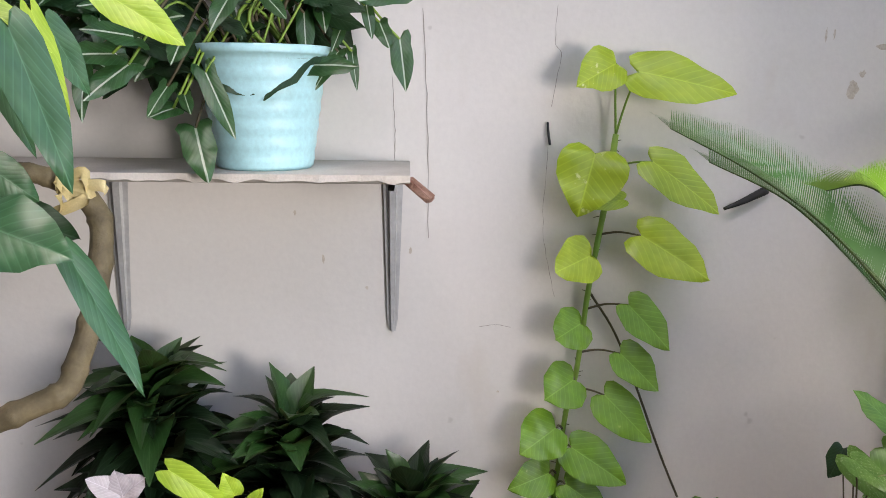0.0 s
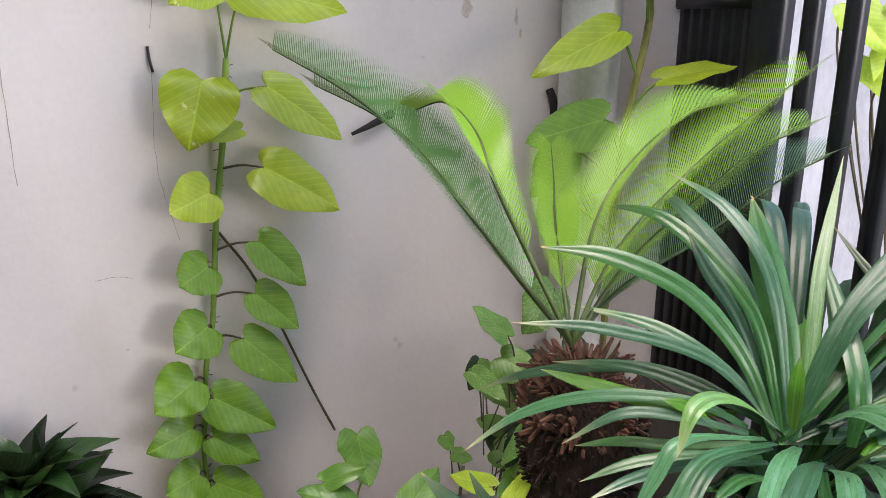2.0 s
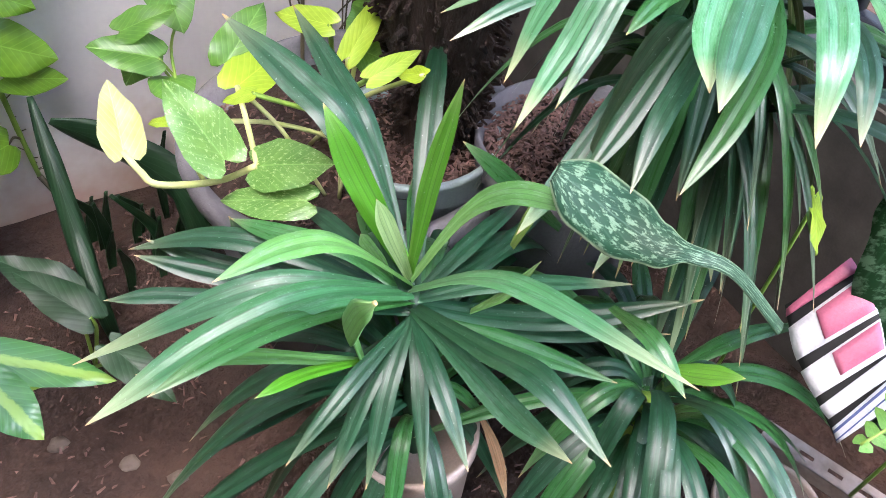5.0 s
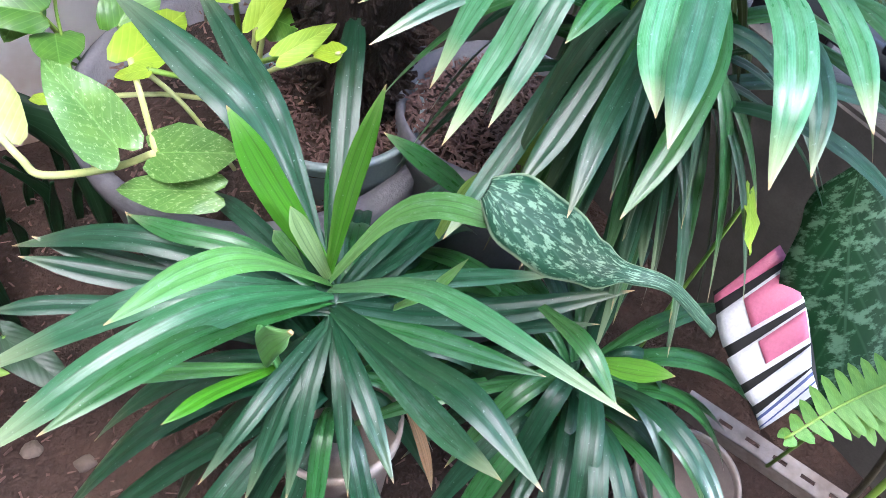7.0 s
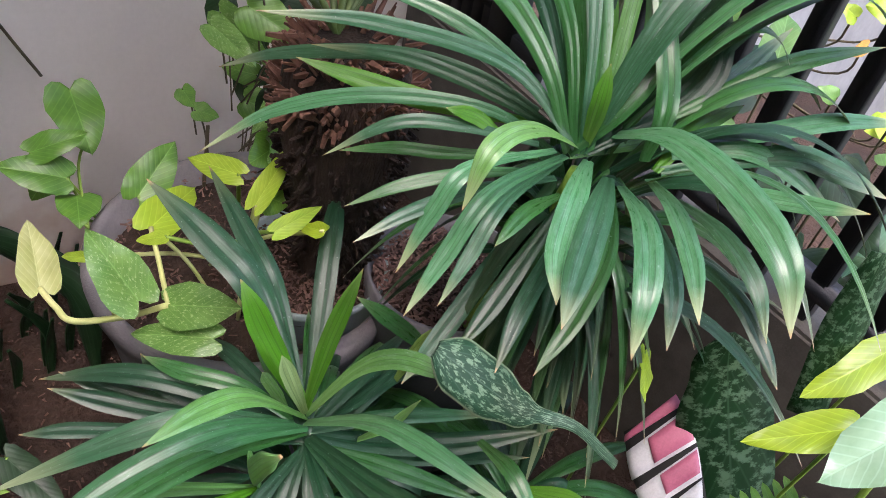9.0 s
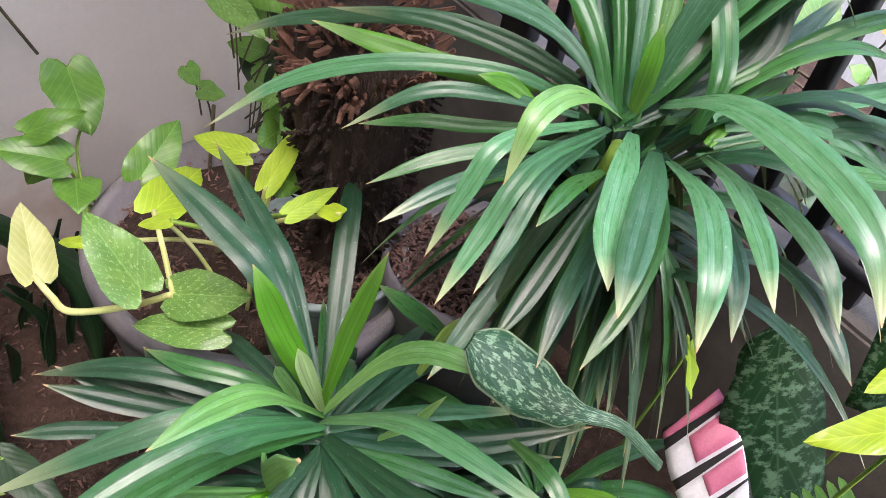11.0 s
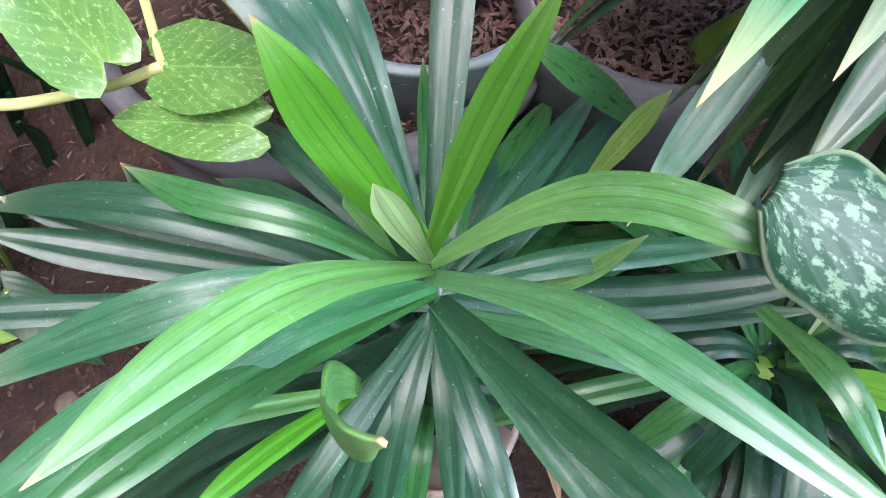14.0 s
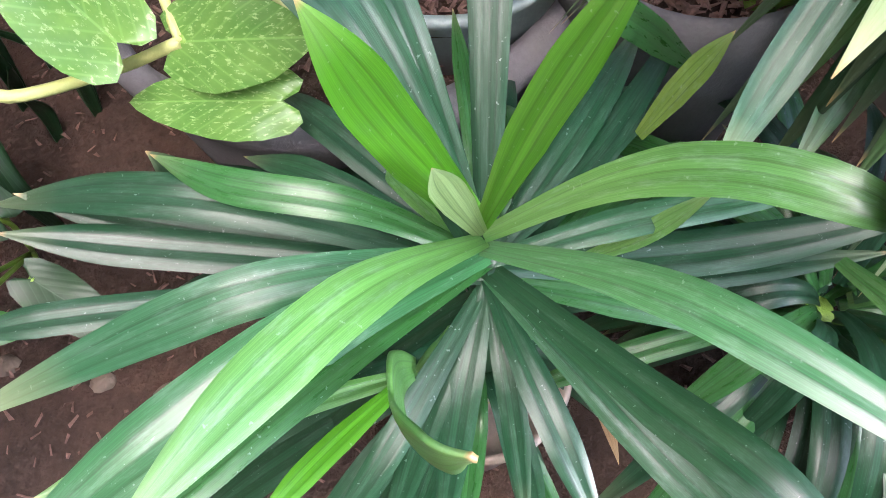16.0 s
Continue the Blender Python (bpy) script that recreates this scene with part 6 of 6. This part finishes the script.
FERN2 = [(1.096, 0.425, 0.440), (1.125, 0.403, 0.460), (1.185, 0.386, 0.480)]
fern = empty("sword_fern", (1.2, 0.4, 0), "fresh green sword fern with toothed fronds", "fern")


def fern_frond(points, width):
    line = spline(points, 4)
    n = len(line) - 1
    th = part("frond", tube(points, 0.0016, 5), STEMG, fern)
    for i, c in enumerate(line[:-1]):
        t = (line[i + 1] - c).normalized()
        s = t.cross(Vector((0, 0, 1))).normalized()
        f = i / n
        w = width * min(1, 0.3 + f * 2.4)
        for sgn in (-1, 1):
            axis = [c + s * sgn * w * k / 5 + t * 0.008 * (k / 5) - Vector((0, 0, 0.006 * (k / 5) ** 2)) for k in range(6)]
            rows, uvs = strap_rows(axis, 0.0125, lambda q: max(0.05, (1 - q ** 4) * (0.92 + 0.08 * math.sin(q * 40))), lambda u: 0.15 * u, 0.05, t)
            ob = part("pinna", sheet(bmesh.new(), rows, uvs), FERNM)
            ob.parent = th
            ob.matrix_parent_inverse = th.matrix_parent_inverse.inverted() @ Matrix.Translation(-Vector(fern.location))
    return th


fern_frond(FERN, 0.032)
fern_frond(FERN2, 0.028)
part("crown", tube([FERN[-1], (1.24, 0.36, 0.2), (1.25, 0.36, 0.0)], 0.004, 6), STEMD, fern)

speckled = empty("speckled_plant", (0.3, 1.05, 0), "low plant with dark white-speckled leaves", "plant")
LEAF_OWNER[0] = speckled
speck.append(heart((0.323, 1.043, 0.459), (0.399, 1.034, 0.393), 0.074, SPECK, (0.0, -0.5, 0.8)))
speck.append(heart((0.344, 0.984, 0.432), (0.335, 0.865, 0.373), 0.090, SPECK, (-0.1, -0.7, 0.6)))
speck.append(heart((0.374, 1.093, 0.402), (0.391, 1.028, 0.356), 0.054, POTH, (0.0, -0.5, 0.8)))
for lf in speck:
    v = lf.data.vertices[55].co.copy()
    part("stalk", tube([v, v + Vector((-0.03, 0.02, -0.1)), (0.26, 1.1, 0.0)], 0.003, 6), STEMG, speckled)
low_plant = empty("yellow_veined_plant", (0.42, 1.15, 0), "low plant with yellow-veined dark leaves on the soil", "plant")
LEAF_OWNER[0] = low_plant
dumb.append(heart((0.368, 1.029, 0.303), (0.486, 0.982, 0.230), 0.052, DUMB, (0.0, -0.4, 0.9)))
dumb.append(heart((0.366, 0.981, 0.311), (0.395, 0.923, 0.258), 0.058, DUMB, (0.2, -0.5, 0.9)))
dumb.append(heart((0.492, 1.025, 0.241), (0.536, 0.929, 0.216), 0.048, DARKLEAF, (0.0, -0.2, 1.0)))
dumb.append(heart((0.465, 1.201, 0.175), (0.389, 1.277, 0.215), 0.062, DARKLEAF, (0.0, -0.3, 1.0)))
dumb.append(heart((0.477, 1.137, 0.181), (0.408, 1.232, 0.223), 0.060, DARKLEAF, (0.0, -0.3, 1.0)))
for lf in dumb:
    v = lf.data.vertices[55].co.copy()
    part("stalk", tube([v, v + Vector((0.0, 0.01, -0.04)), (0.45, 1.2, 0.0)], 0.003, 6), STEMG, low_plant)

# torn plastic pouch with printed bands, leaning on the snake plant
POUCH_A, POUCH_B, POUCH_SIDE = (1.128, 0.579, 0.462), (1.094, 0.456, 0.398), (0.678, -0.500, 0.540)
pouch = empty("plastic_pouch", POUCH_B, "torn white and pink plastic pouch with dark slits", "pouch")


def pouch_band(f0, f1, skew, mat, name, label, grow=0.0, u0=-1.0, u1=1.0, wedge=0.0):
    a, b = Vector(POUCH_A), Vector(POUCH_B)
    side = Vector(POUCH_SIDE)
    d = (b - a).normalized()
    up = side.cross(d)
    if up.z < 0:
        up = -up
    rows, uvs = [], []
    for f, sh in ((f0, 0), (f0 + (f1 - f0) * 0.33, 0.3), (f0 + (f1 - f0) * 0.66, 0.6), (f1, 1)):
        w = 0.030 + 0.012 * math.sin(math.pi * min(1, f + 0.15))
        row = []
        for k in range(9):
            u = u0 + (u1 - u0) * k / 8
            row.append(a + d * ((b - a).length * (f - wedge * (1 - u) * 0.5 * sh) + skew * u * 0.5) + side * (w * u) + up * (w * 0.14 * math.sqrt(max(0, 1 - u * u)) + grow))
        rows.append(row)
        uvs.append([(k / 8, f) for k in range(9)])
    ob = part(name, sheet(bmesh.new(), rows, uvs), mat, pouch, label)
    ob.modifiers.new("thickness", "SOLIDIFY").thickness = 0.001
    return ob


for top, end, film, word in ((0.0, 0.10, PINKP, "pink printed tip"), (0.135, 0.41, WHITEP, "white film band"), (0.445, 0.68, WHITEP, "white film band"), (0.70, 0.835, WHITEP, "white film band"), (0.85, 1.0, WHITEP, "white film band")):
    pouch_band(top, end, -0.034, film, "band", word, wedge=0.045)
pouch_band(0.155, 0.38, -0.034, PINKP, "print", "pink printed patch", 0.0014, -0.25, 0.97, 0.04)
pouch_band(0.46, 0.64, -0.034, PINKP, "print", "pink printed patch", 0.0014, -0.2, 0.97, 0.04)
pouch_band(0.87, 0.89, -0.034, NAVY, "stripe", "dark blue printed stripe", 0.0015)
pouch_band(0.93, 0.94, -0.034, NAVY, "stripe", "dark blue printed stripe", 0.0015)
# black sheet added behind the bands to make the slits dark
pouch_band(0.02, 0.98, -0.02, BLACKP, "slit_backing", "black backing sheet added to darken the slits", -0.004)

# tub and slotted rail on the soil
TUB = (1.105, 0.487, 0.0)
tub = empty("plastic_tub", TUB, "dirty brown plastic tub standing on the soil", "tub")
part("tub_body", lathe([(0.0005, 0.002), (0.05, 0.0), (0.062, 0.143), (0.0615, 0.143), (0.05, 0.02), (0.0005, 0.018)], TUB, 40), TUBM, tub)
part("tub_rim", lathe([(0.0612, 0.141), (0.066, 0.143), (0.0665, 0.151), (0.0625, 0.153), (0.0612, 0.147), (0.0612, 0.141)], TUB, 40), BEIGE, tub, "pale beige rolled rim")
rail = empty("slotted_rail", (1.2, 0.46, 0.18), "rusty slotted angle iron rail", "rail")


def slotted(length, wide, n):
    bm = bmesh.new()
    thick = 0.002
    xs, flags = [0.0], []
    for i in range(n):
        s = length / n
        xs += [i * s + s * 0.25, i * s + s * 0.75, (i + 1) * s]
        flags += [False, True, False]
    ys = [0, wide * 0.38, wide * 0.62, wide]
    for zz in (0, thick):
        vs = [[bm.verts.new((x, y, zz)) for y in ys] for x in xs]
        for i in range(len(xs) - 1):
            for k in range(3):
                if not (flags[i] and k == 1):
                    bm.faces.new((vs[i][k], vs[i + 1][k], vs[i + 1][k + 1], vs[i][k + 1]))
    box(0, length, 0, thick, -wide * 0.8, 0, 0.0005, bm)
    return bm


bm = slotted(0.34, 0.03, 9)
bm.transform(pose(1.162, 0.56, 0.156, 0, 0, -72))
part("angle_rail", bm, RUSTY, rail, smooth=False)

# stones on the soil
rnd = random.Random(12)
for k in range(10):
    x, y = (0.36 + rnd.uniform(-0.1, 0.3), 0.88 + rnd.uniform(-0.2, 0.3))
    s = rnd.uniform(0.008, 0.018)
    bm = bmesh.new()
    bmesh.ops.create_icosphere(bm, subdivisions=2, radius=1)
    for v in bm.verts:
        v.co *= 1 + 0.35 * noise.noise(v.co * 1.3 + Vector((k, 0, 0)))
        v.co = Vector((v.co.x * s, v.co.y * s * 0.8, v.co.z * s * 0.55)) + Vector((x, y, ground_height(x, y) + s * 0.3))
    tagged(part("stone", bm, STONE), "small brown stone lying on the soil", "stone", "stones on the soil")
